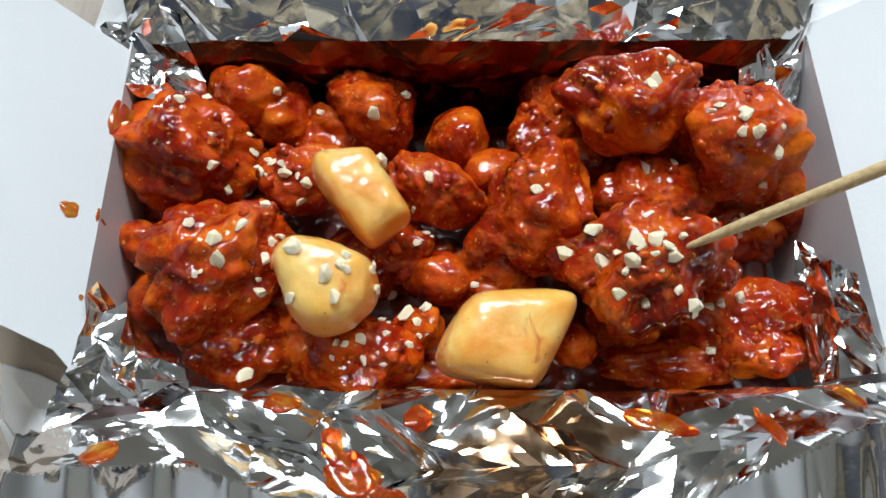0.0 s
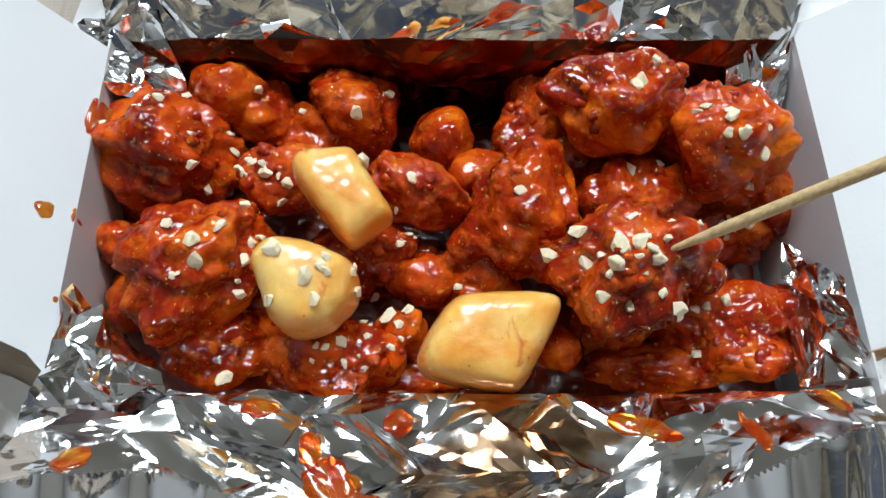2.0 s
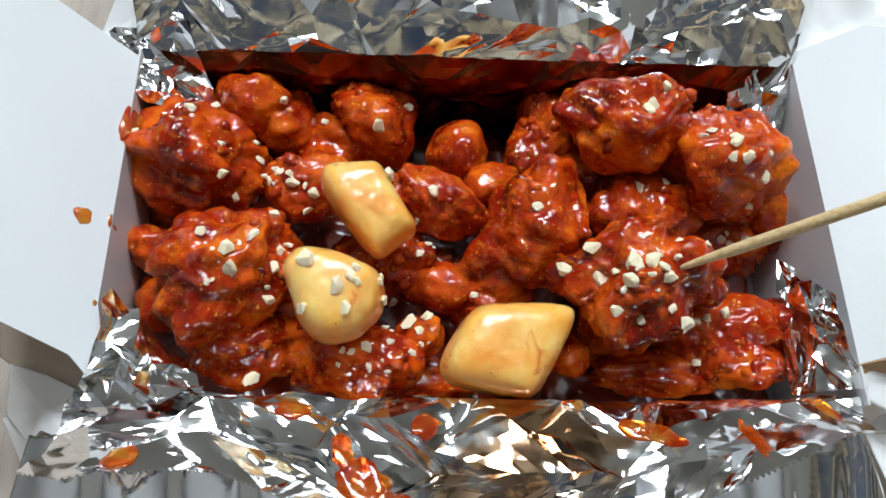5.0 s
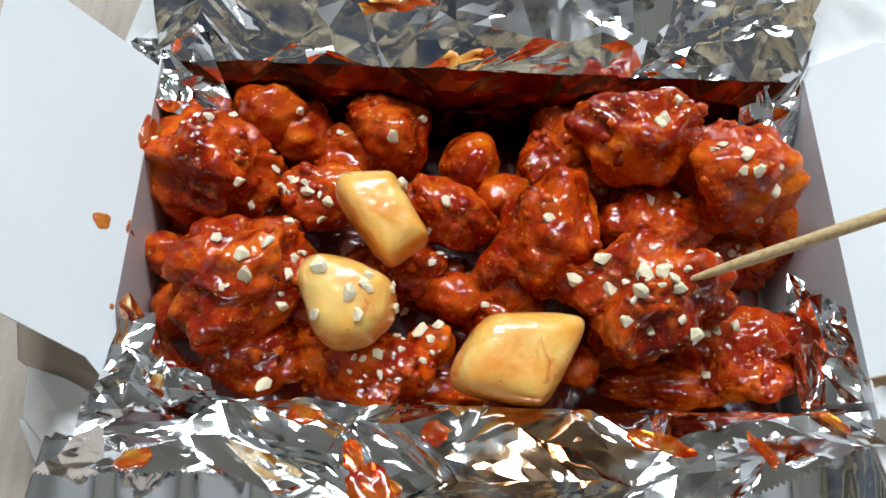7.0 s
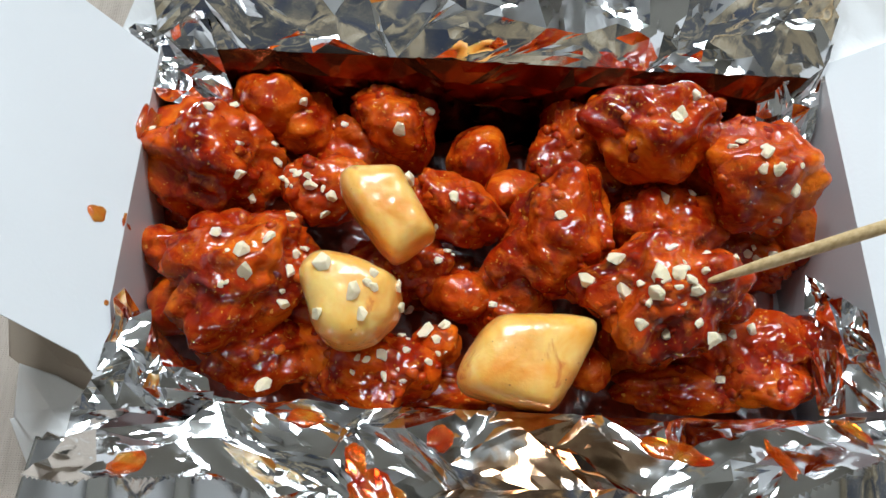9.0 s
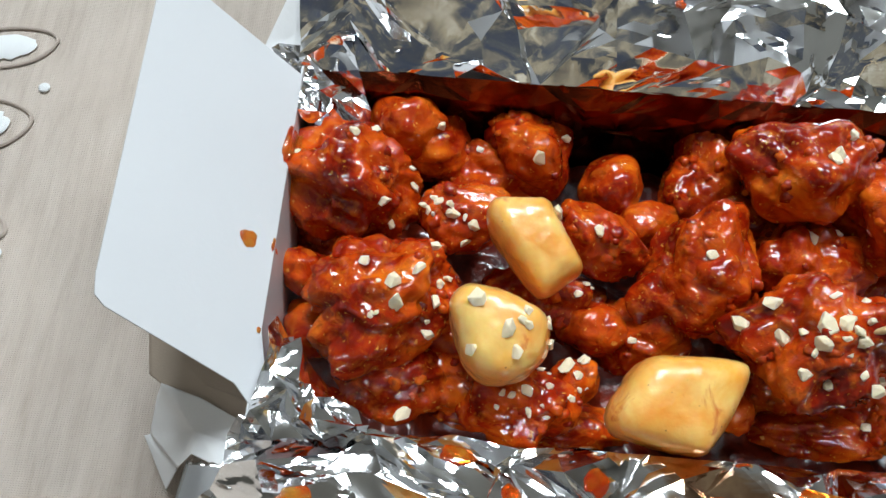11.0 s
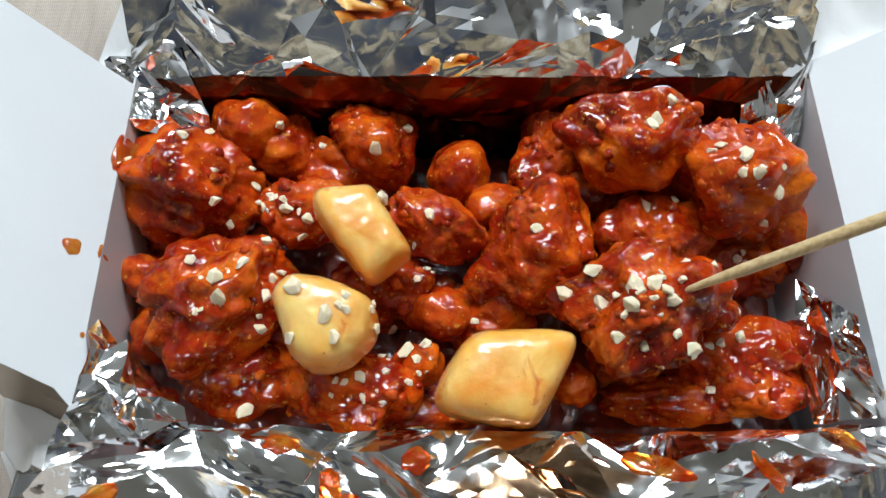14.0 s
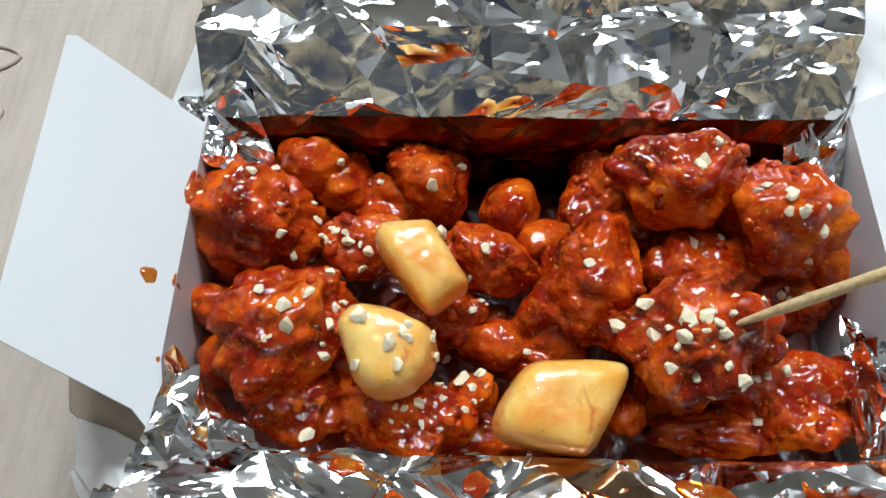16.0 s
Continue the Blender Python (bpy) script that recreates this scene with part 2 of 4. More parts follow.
M_LACE = plain_material("white_lace_thread", (0.78, 0.79, 0.79), (0.84, 0.85, 0.85), 0.6, 300, 0.0004)
M_CORD = plain_material("brown_cord_thread", (0.44, 0.36, 0.30), (0.54, 0.45, 0.39), 0.7, 300, 0.0004)

# ---------------------------------------------------------------- mesh helpers


def mesh_object(name, bm, material, parent=None, label="", smooth=True, sharp=0):
    me = bpy.data.meshes.new(name)
    bm.normal_update()
    bm.to_mesh(me)
    bm.free()
    me.materials.append(material)
    if smooth or sharp:
        me.polygons.foreach_set("use_smooth", [True] * len(me.polygons))
    if sharp:
        me.set_sharp_from_angle(angle=radians(sharp))
    ob = new(name, me)
    ob.parent = parent
    if label:
        ob["label"] = label
    return ob


def part(name, bm, material, parent, label="", smooth=True, sharp=0):
    return mesh_object(name, bm, material, parent, label, smooth, sharp)


def box_bm(x0, y0, z0, x1, y1, z1, bevel=0.0):
    bm = bmesh.new()
    bmesh.ops.create_cube(bm, size=1.0)
    for v in bm.verts:
        v.co = Vector(((x0 + x1) / 2 + v.co.x * (x1 - x0), (y0 + y1) / 2 + v.co.y * (y1 - y0), (z0 + z1) / 2 + v.co.z * (z1 - z0)))
    if bevel:
        bmesh.ops.bevel(bm, geom=bm.edges[:], offset=bevel, segments=2, affect="EDGES")
    return bm


def shell(bm, thick):
    """Gives an open sheet a back and edges, thick metres under its face."""
    bm.normal_update()
    front = bm.faces[:]
    rim = [(e.verts[0], e.verts[1]) for e in bm.edges if len(e.link_faces) == 1]
    under = {v: bm.verts.new(v.co - v.normal * thick) for v in bm.verts[:]}
    for f in front:
        bm.faces.new([under[v] for v in reversed(f.verts)])
    for a, b in rim:
        bm.faces.new((a, b, under[b], under[a]))
    bmesh.ops.recalc_face_normals(bm, faces=bm.faces[:])


def sheet_bm(nu, nv, place, thick=0.0):
    """A grid of nu x nv cells, place(s, t) -> Vector for s, t in 0..1; thick: gives it a back."""
    bm = bmesh.new()
    grid = [[bm.verts.new(place(i / nu, j / nv)) for i in range(nu + 1)] for j in range(nv + 1)]
    for j in range(nv):
        for i in range(nu):
            bm.faces.new((grid[j][i], grid[j][i + 1], grid[j + 1][i + 1], grid[j + 1][i]))
    if thick:
        shell(bm, thick)
    return bm


def crumpled_bm(nu, nv, place, seed, amp, levels=2, keen=0.14, weight=None, teeth=0.0, thick=0.00006):
    """Crumpled foil: a coarse uneven net of flat triangles over place(s, t), folded again at each level; teeth: length of a torn zigzag edge at t = 1."""
    rng = random.Random(seed)
    points, ids, last = [], {}, set()
    for j in range(nv + 1):
        for i in range(nu + 1):
            s = i / nu + (rng.uniform(-0.45, 0.45) / nu if 0 < i < nu else 0)
            t = j / nv + (rng.uniform(-0.45, 0.45) / nv if 0 < j < nv else 0)
            p = place(s, t)
            n = (place(min(s + 0.01, 1.0), t) - place(max(s - 0.01, 0.0), t)).cross(place(s, min(t + 0.01, 1.0)) - place(s, max(t - 0.01, 0.0))).normalized()
            ids[i, j] = len(points)
            if j == nv:
                last.add(len(points))
            points.append(p + n * amp * rng.uniform(-1, 1) * (weight(s, t) if weight else 1.0))
    tris = []
    for j in range(nv):
        for i in range(nu):
            a, b, c, d = ids[i, j], ids[i + 1, j], ids[i + 1, j + 1], ids[i, j + 1]
            tris += [(a, b, c), (a, c, d)] if rng.random() < 0.5 else [(a, b, d), (b, c, d)]
    for level in range(levels):
        mids, finer = {}, []

        def middle(a, b):
            key = (min(a, b), max(a, b))
            if key not in mids:
                p, q = points[a], points[b]
                bend = keen * (1.0, 0.75, 0.45)[level] * (p - q).length * (rng.random() ** 2.2) * (2.6 if rng.random() < 0.12 else 1.0)
                mids[key] = len(points)
                if a in last and b in last:
                    last.add(len(points))
                points.append((p + q) * 0.5 + Vector((rng.gauss(0, 0.5), rng.gauss(0, 0.5), rng.gauss(0, 1))) * bend)
            return mids[key]

        for a, b, c in tris:
            d, e, f = middle(a, b), middle(b, c), middle(c, a)
            finer += [(a, d, f), (d, b, e), (f, e, c), (d, e, f)]
        tris = finer
    bm = bmesh.new()
    verts = [bm.verts.new(p) for p in points]
    for tri in tris:
        bm.faces.new([verts[k] for k in tri])
    if teeth:
        for e in [e for e in bm.edges if len(e.link_faces) == 1]:
            k0, k1 = (v for v in e.verts)
            face = e.link_faces[0]
            if k0.co.y > -0.008 or k1.co.y > -0.008 or abs(k0.co.y - k1.co.y) > abs(k0.co.x - k1.co.x):
                continue
            out = ((k0.co + k1.co) * 0.5 - face.calc_center_median()).normalized() * teeth
            count = max(1, round((k0.co - k1.co).length / 0.0017))
            for k in range(count):
                p, q = k0.co.lerp(k1.co, k / count), k0.co.lerp(k1.co, (k + 1) / count)
                bm.faces.new((bm.verts.new(p), bm.verts.new(q), bm.verts.new((p + q) * 0.5 + out)))
    shell(bm, thick)
    return bm


def card_bm(points, thick=0.0006):
    """A flat card with the given outline (in order, in one plane), with real thickness."""
    bm = bmesh.new()
    face = bm.faces.new([bm.verts.new(p) for p in points])
    bm.normal_update()
    n = face.normal.copy()
    out = bmesh.ops.extrude_face_region(bm, geom=[face])
    for v in out["geom"]:
        if isinstance(v, bmesh.types.BMVert):
            v.co += n * thick
    bmesh.ops.recalc_face_normals(bm, faces=bm.faces[:])
    return bm


def hash2(i, j, k):
    return (math.sin(i * 127.1 + j * 311.7 + k * 74.7) * 43758.5453) % 1.0


def crease(x, y, cell, seed):
    """Continuous faceted relief: flat triangles of about one cell, -0.5 to 0.5."""
    w = noise.noise_vector(Vector((x / cell * 0.22, y / cell * 0.22, seed)))
    x, y = x / cell * 0.8 + y / cell * 0.6 + w.x * 1.4, y / cell * 0.8 - x / cell * 0.6 + w.y * 1.4
    i, j = math.floor(x), math.floor(y)
    fx, fy = x - i, y - j
    a, b, c, d = hash2(i, j, seed), hash2(i + 1, j, seed), hash2(i, j + 1, seed), hash2(i + 1, j + 1, seed)
    if hash2(i, j, seed + 9) > 0.5:
        h = a + (b - a) * fx + (c - a) * fy if fx + fy < 1 else d + (c - d) * (1 - fx) + (b - d) * (1 - fy)
    else:
        h = a + (b - a) * fx + (d - b) * fy if fx > fy else a + (d - c) * fx + (c - a) * fy
    return h - 0.5


def crumple(x, y, seed, a=0.006, b=0.003, c=0.0011):
    return a * crease(x, y, 0.038, seed) + b * crease(x, y * 1.2, 0.016, seed + 3) + c * crease(x, y, 0.007, seed + 5)


def smooth_step(a, b, x):
    t = min(max((x - a) / (b - a), 0), 1)
    return t * t * (3 - 2 * t)


# ---------------------------------------------------------------- the room that closes the place
tagged(mesh_object("floor", box_bm(RX0, RY0, RZ0 - 0.1, RX1, RY1, RZ0), M_WOODFLOOR, smooth=False), "plain brown floor under the table", "floor", kind="structure")
tagged(mesh_object("ceiling", box_bm(RX0, RY0, RZ1, RX1, RY1, RZ1 + 0.1), M_CEIL, smooth=False), "plain white painted ceiling", "ceiling", kind="structure")
tagged(mesh_object("wall_west", box_bm(RX0 - 0.1, RY0, RZ0, RX0, RY1, RZ1), M_WALL, smooth=False), "plain beige plastered wall", "wall", kind="structure")
tagged(mesh_object("wall_east", box_bm(RX1, RY0, RZ0, RX1 + 0.1, RY1, RZ1), M_WALL, smooth=False), "plain beige plastered wall", "wall", kind="structure")
tagged(mesh_object("wall_south", box_bm(RX0 - 0.1, RY0 - 0.1, RZ0, RX1 + 0.1, RY0, RZ1), M_REFLECTED_WALL, smooth=False), "unseen wall with added dark mottling for the foil to reflect", "wall", kind="structure")
north = tagged(new("wall_north"), "plain beige wall with a wide window opening", "wall", kind="structure")
for x0, z0, x1, z1 in ((RX0 - 0.1, RZ0, WX0, RZ1), (WX1, RZ0, VX0, RZ1), (VX1, RZ0, RX1 + 0.1, RZ1), (WX0, RZ0, WX1, WZ0), (WX0, WZ1, WX1, RZ1), (VX0, RZ0, VX1, WZ0), (VX0, WZ1, VX1, RZ1)):
    part("wall_section", box_bm(x0, RY1, z0, x1, RY1 + 0.1, z1), M_WALL, north, smooth=False)
# Window 2 is an added opening, there only to carry the extra lamp.
for number, x0, x1, bars in ((1, WX0, WX1, (-0.275, -0.105)), (2, VX0, VX1, (0.585,))):
    window = tagged(new("window_%d" % number), "unseen white framed window letting in daylight", "window", kind="structure")
    for a0, z0, a1, z1 in [(x0, WZ0, x0 + 0.03, WZ1), (x1 - 0.03, WZ0, x1, WZ1), (x0 + 0.03, WZ0, x1 - 0.03, WZ0 + 0.03), (x0 + 0.03, WZ1 - 0.03, x1 - 0.03, WZ1)] + [(b, WZ0 + 0.03, b + 0.03, WZ1 - 0.03) for b in bars]:
        part("window_frame", box_bm(a0, RY1 - 0.03, z0, a1, RY1 + 0.01, z1, 0.004), M_CEIL, window, smooth=False)

# table with its cloth
table = tagged(new("table"), "brown wooden table under a beige cloth", "table")
part("tabletop", box_bm(-0.8, -0.46, -0.036, 0.8, 0.6, -0.002, 0.004), M_TABLE, table, smooth=False)
for lx in (-0.73, 0.73):
    for ly in (-0.39, 0.53):
        part("leg", box_bm(lx - 0.03, ly - 0.03, RZ0, lx + 0.03, ly + 0.03, -0.036, 0.004), M_TABLE, table, smooth=False)


def cloth_place(s, t):
    x, y = -0.82 + 1.64 * s, -0.48 + 1.10 * t
    return Vector((x, y, -0.0004 + 0.0003 * noise.noise(Vector((x * 30, y * 30, 2)))))


cloth = tagged(mesh_object("tablecloth", sheet_bm(120, 80, cloth_place, 0.0012), M_CLOTH), "beige woven tablecloth with white lace petal motifs", "tablecloth")

# ---------------------------------------------------------------- carton
RIM = 0.056
BX0, BX1, BY0, BY1 = -0.1105, 0.1145, 0.001, 0.123
carton = tagged(new("takeaway_box"), "open white card takeaway box lined with foil", "takeaway box")
part("base", box_bm(BX0, BY0, 0.0008, BX1, BY1, 0.0022), M_CARD, carton, smooth=False)


def wall_card(name, p, q, splay, drop=0.0):
    """One upright wall of the box between two bottom corners, leaning out by splay."""
    a, b = Vector(p), Vector(q)
    out = Vector(((b - a).y, -(b - a).x, 0)).normalized() * splay
    up = Vector((0, 0, RIM - 0.0022 - drop))
    return part(name, card_bm([a, b, b + up + out, a + up + out], 0.0007), M_CARD, carton, smooth=False)


wall_card("side_wall", (BX0, BY1, 0.0022), (BX0, BY0, 0.0022), 0.001)
wall_card("side_wall", (BX1, BY0, 0.0022), (BX1, BY1, 0.0022), 0.003)
wall_card("end_wall", (BX0, BY0, 0.0022), (BX1, BY0, 0.0022), 0.001, 0.012)
wall_card("end_wall", (BX1, BY1, 0.0022), (BX0, BY1, 0.0022), 0.001, 0.004)
# flaps, folded up and out from the rim
LS, RS = 0.72, 0.55      # rise of the side flaps per metre outwards


def left_flap_at(x, y):
    return Vector((x, y, RIM + LS * (BX0 - 0.001 - x)))


def right_flap_at(x, y):
    return Vector((x, y, RIM + RS * (x - BX1 - 0.003)))


LEFT_FLAP = [(-0.1115, 0.119), (-0.1115, 0.030), (-0.1065, 0.0075), (-0.1115, 0.0085), (-0.1160, 0.0135), (-0.1470, 0.0255), (-0.1495, 0.0280), (-0.1503, 0.0335), (-0.1525, 0.1330), (-0.1500, 0.1345), (-0.1180, 0.1215)]
flap = part("side_flap", card_bm([left_flap_at(x, y) for x, y in LEFT_FLAP]), M_CARD, carton, "white card flap folded outwards, marked with sauce", smooth=False)
RIGHT_FLAP = [(0.1175, 0.0135), (0.1175, 0.1290), (0.1395, 0.1330), (0.1535, 0.1250), (0.1640, 0.1110), (0.1700, 0.0800), (0.1660, 0.0450), (0.1590, 0.0385), (0.1300, 0.0155)]
part("side_flap", card_bm([right_flap_at(x, y) for x, y in RIGHT_FLAP]), M_CARD, carton, "white card flap folded outwards", smooth=False)
part("lid_flap", card_bm([Vector((BX0, BY1 + 0.001, RIM - 0.006)), Vector((BX1, BY1 + 0.001, RIM - 0.006)), Vector((BX1, 0.235, 0.096)), Vector((BX0, 0.235, 0.096))]), M_CARD, carton, smooth=False)
part("front_flap", card_bm([Vector((BX0, 0.0, RIM - 0.016)), Vector((BX1, 0.0, RIM - 0.016)), Vector((BX1 - 0.004, -0.07, 0.018)), Vector((BX0, -0.07, 0.018))]), M_CARD, carton, smooth=False)

# ---------------------------------------------------------------- foil liner
foil = tagged(new("foil_liner"), "crumpled silver aluminium foil lining the box", "foil")


def profile(points, t):
    """A point on a polyline, t from 0 to 1 by its length."""
    lens = [(Vector(b) - Vector(a)).length for a, b in zip(points, points[1:])]
    d = t * sum(lens)
    for a, b, l in zip(points, points[1:], lens):
        if d <= l or b is points[-1]:
            return Vector(a).lerp(Vector(b), min(d / l, 1.0))
        d -= l


def back_place(s, t):
    x = -0.1125 + 0.2285 * s
    p = profile([(0.1195, 0.006), (0.1190, 0.052), (0.1215, 0.0550), (0.139, 0.0705), (0.235, 0.112)], t)
    out = smooth_step(0.05, 0.07, p.y)
    fold = out * (0.0035 * math.sin(p.x * 190 + 1.5 * noise.noise(Vector((x * 14, 2, 1)))) + 0.006 * noise.noise(Vector((x * 22, p.x * 12, 5))))
    return Vector((x + out * 0.002 * (s - 0.5), p.x - 0.4 * fold, p.y + fold + 0.0008 * noise.noise(Vector((x * 70, 0, 3)))))


RIM_T = 0.29                                         # where the back wall of foil turns over the rim
BAND_T = 0.60                                        # below it the sheet is crumpled, above it nearly smooth
part("back_sheet", crumpled_bm(13, 4, lambda s, t: back_place(s, RIM_T + (BAND_T - RIM_T) * t), 1, 0.0042, 3, 0.10, lambda s, t: smooth_step(0.0, 0.3, t) * (1.0 + 0.5 * smooth_step(0.40, 0.5, abs(s - 0.5))) * (1 - 0.8 * smooth_step(0.8, 1.0, t))), M_FOIL, foil, sharp=11)
part("upper_back_sheet", crumpled_bm(6, 6, lambda s, t: back_place(s, BAND_T - 0.012 + (1.012 - BAND_T) * t), 4, 0.0018, 3, 0.032, lambda s, t: 0.3 + 0.7 * t), M_FOIL, foil, "smoother upper part of the foil with long folds", sharp=11)
# Inner wall: shade below the rim is in the colour, with the sauce tint.
part("inner_back_wall", crumpled_bm(24, 6, lambda s, t: back_place(s, (RIM_T + 0.002) * t), 3, 0.0012, 2, 0.07, lambda s, t: 1.0 - t), M_FOIL_SAUCE_SHADE, foil, "sauce-tinted foil wall with shade and chicken reflection in its colour", sharp=7)


def front_place(s, t):
    x = -0.113 + 0.230 * s - 0.005 * t * (1 - s)
    lift = 0.014 * (1 - smooth_step(-0.115, -0.03, x)) + 0.004 + 0.007 * smooth_step(0.01, 0.05, x)
    end = -0.0215 - 0.0165 * smooth_step(-0.075, -0.010, x) + 0.031 * smooth_step(0.030, 0.118, x)
    p = profile([(0.0055, 0.012), (0.0045, 0.046), (0.0025, 0.0535), (-0.006, 0.0546 + lift * 0.25), (end, 0.054 + lift)], t)
    y, z = p.x, p.y
    y += 0.002 * noise.noise(Vector((x * 30, 0, 6))) + 0.0035 * smooth_step(0.07, 0.11, abs(x)) * (1 - t)
    rim = math.exp(-((t - 0.50) / 0.10) ** 2)
    z += rim * (0.0030 * noise.noise(Vector((x * 38, 1, 7))) + 0.002 * noise.noise(Vector((x * 110, 3, 7))))
    wave = smooth_step(0.5, 0.7, t) * (0.006 * noise.noise(Vector((x * 26, t * 2.0, 9))) + 0.003 * math.sin(x * 95 + 5 * t))
    return Vector((x, y - 0.4 * wave, z + wave))


part("front_sheet", crumpled_bm(17, 8, front_place, 2, 0.0036, 3, 0.085, lambda s, t: (0.5 + 0.5 * smooth_step(0.5, 0.62, t)) * (1 - 0.55 * smooth_step(0.58, 0.66, s)), teeth=0.0013), M_FOIL_FRONT, foil, sharp=11)


def apron_place(s, t):
    x = -0.129 + (0.249 + 0.034 * t) * s - 0.014 * t * (1 - s)
    y, z = -0.0045 - 0.085 * t - 0.002 * (1 - s), 0.046 - 0.010 * t - 0.016 * t * smooth_step(0.75, 1.0, s)
    h = 0.0075 * noise.noise(Vector((x * 42, y * 8, 21))) + 0.0040 * noise.noise(Vector((x * 100, y * 14, 25))) + 0.0020 * crease(x, y * 0.4, 0.020, 25.0)
    if t < 0.001:
        y += 0.0011 * (abs((x * 560) % 2 - 1) - 0.5)
    return Vector((x, y, z - 0.002 + h * (0.3 + 0.7 * smooth_step(0.0, 0.12, s))))


part("apron_sheet", sheet_bm(240, 80, apron_place, 0.00006), M_FOIL, foil, "smoother outer layer of foil hanging over the front")

# ---------------------------------------------------------------- food
VIEW_U, VIEW_V, VIEW_W = Vector((1, 0, 0)), Vector((0, 0.905, 0.426)), Vector((0, -0.426, 0.905))
TILTED = Matrix((VIEW_U, VIEW_V, VIEW_W)).transposed()


def crumb_mesh(k):
    """A small knob of fried batter, 1.2 to 2.6 mm in radius."""
    bm = bmesh.new()
    bmesh.ops.create_icosphere(bm, subdivisions=2, radius=1.0)
    size = 0.0012 + 0.0002 * k
    for v in bm.verts:
        d = v.co.normalized()
        v.co = d * size * (1 + 0.55 * noise.noise(d * 1.3 + Vector((k * 3.7, 1, 2))) + 0.25 * noise.noise(d * 3.1 + Vector((k, 8, 2))))
    me = bpy.data.meshes.new("batter_crumb")
    bm.to_mesh(me)
    bm.free()
    me.polygons.foreach_set("use_smooth", [True] * len(me.polygons))
    me.materials.append(M_CHICKEN)
    return me, size


CRUMB_MESHES = [crumb_mesh(k) for k in range(8)]


def add_crumbs(ob, count, seed):
    """Loose knobs of batter in clusters on the upper side of a chicken piece."""
    rng = random.Random(seed)
    upper = [v for v in ob.data.vertices if v.normal.z > 0.1]
    seeds = [rng.choice(upper).co.copy() for _ in range(3)]
    near = [v for v in upper if min((v.co - q).length for q in seeds) < 0.009]
    for _ in range(count):
        v = rng.choice(near)
        me, size = CRUMB_MESHES[rng.randrange(8)]
        crumb = new("batter_crumb", me)
        crumb.parent = ob
        crumb.location = v.co - v.normal * size * 0.45
        crumb.rotation_euler = (rng.uniform(0, 6), rng.uniform(0, 6), rng.uniform(0, 6))


def nugget(x, y, z, a, b, c, turn=0, seed=0, knobs=(), rough=1.0, level=5):
    """A lump of battered chicken: half sizes a across, b along the slope, c thick (mm); knobs: (degrees, length, width, lift)."""
    bm = bmesh.new()
    bmesh.ops.create_icosphere(bm, subdivisions=level, radius=1.0)
    spin = Matrix.Rotation(radians(turn), 3, "Z")
    shift = Vector((seed * 3.17, seed * 1.91, seed * 0.73))
    ks = [(Vector((math.cos(radians(g)), math.sin(radians(g)), w)).normalized(), l, wd) for g, l, wd, w in knobs]
    mean = (a + b) / 2
    for v in bm.verts:
        d = v.co.normalized()
        q = d * (mean / 20) + shift
        w = q + 0.20 * noise.noise_vector(q * 2.3)
        r = 1 + 0.38 * noise.noise(q * 1.2) + 0.26 * (abs(noise.noise(q * 1.9 + Vector((7, 3, 1)))) - 0.22)
        mask = min(max(0.35 + 1.9 * noise.noise(q * 1.5 + Vector((3, 9, 4))), 0.10), 1.2)
        knob = 0.42 - noise.voronoi(w * 2.9)[0][0]
        bead = 0.40 - noise.voronoi(w * 7.5)[0][0]
        r += rough * (0.09 * knob + 0.18 * (0.22 - abs(noise.noise(w * 2.3))) + 0.08 * (abs(noise.noise(w * 4.4 + Vector((1, 5, 2)))) - 0.2)
                      + mask * (0.05 * bead + 0.055 * (0.2 - abs(noise.noise(w * 8.0))) + 0.05 * noise.noise(w * 13.0)) + 0.012 * noise.noise(q * 20.0))
        p = d * r
        p = spin @ Vector((p.x * a, p.y * b, p.z * c))
        for k, l, wd in ks:
            p += k * (l * math.exp(-(1 - d.dot(spin.transposed() @ k)) / wd))
        v.co = TILTED @ (p * 0.001)
    ob = mesh_object("chicken_nugget", bm, M_CHICKEN)
    ob.location = (x / 1000, y / 1000, z / 1000)
    if level == 5:
        add_crumbs(ob, 12, seed)
    return tagged(ob, "sticky red glazed fried chicken piece in the foil", "fried chicken", "chicken pieces in the box")


nugget(-93.0, 90.0, 38.0, 23.0, 18.2, 21.5, -12, 1, knobs=[(185, 5, 0.15, 0.2), (150, 3, 0.1, 0.3)])
nugget(-77.0, 113.0, 40.0, 11.9, 10.8, 11.4, 0, 2, level=4)
nugget(-65.0, 110.0, 30.0, 11.5, 11.5, 11.5, 20, 3, level=4)
nugget(-36.0, 113.0, 33.0, 15.8, 13.2, 14.5, 0, 4, knobs=[(300, 6, 0.12, 0.0), (20, 4, 0.1, 0)])
nugget(-1.0, 102.0, 25.0, 12.5, 11.2, 11.8, 35, 5, knobs=[(320, 3, 0.2, 0)], rough=0.35, level=4)
nugget(10.0, 88.0, 25.0, 11.3, 9.1, 10.2, 20, 6, level=4)
nugget(30.0, 108.0, 25.0, 13.7, 16.5, 15.6, 0, 7)
nugget(53.5, 99.0, 54.0, 20.0, 16.0, 19.0, -5, 8, knobs=[(15, 5, 0.12, 0)], rough=0.5)
nugget(90.0, 87.0, 48.0, 20.7, 19.5, 20.1, -25, 9, rough=0.55)
nugget(113.0, 79.0, 26.0, 9.0, 12.5, 10.8, 0, 10, level=4)
nugget(100.0, 73.0, 16.0, 20.1, 13.1, 14.0, 0, 11)
nugget(62.0, 72.0, 32.0, 19.5, 18.0, 18.8, 0, 12)
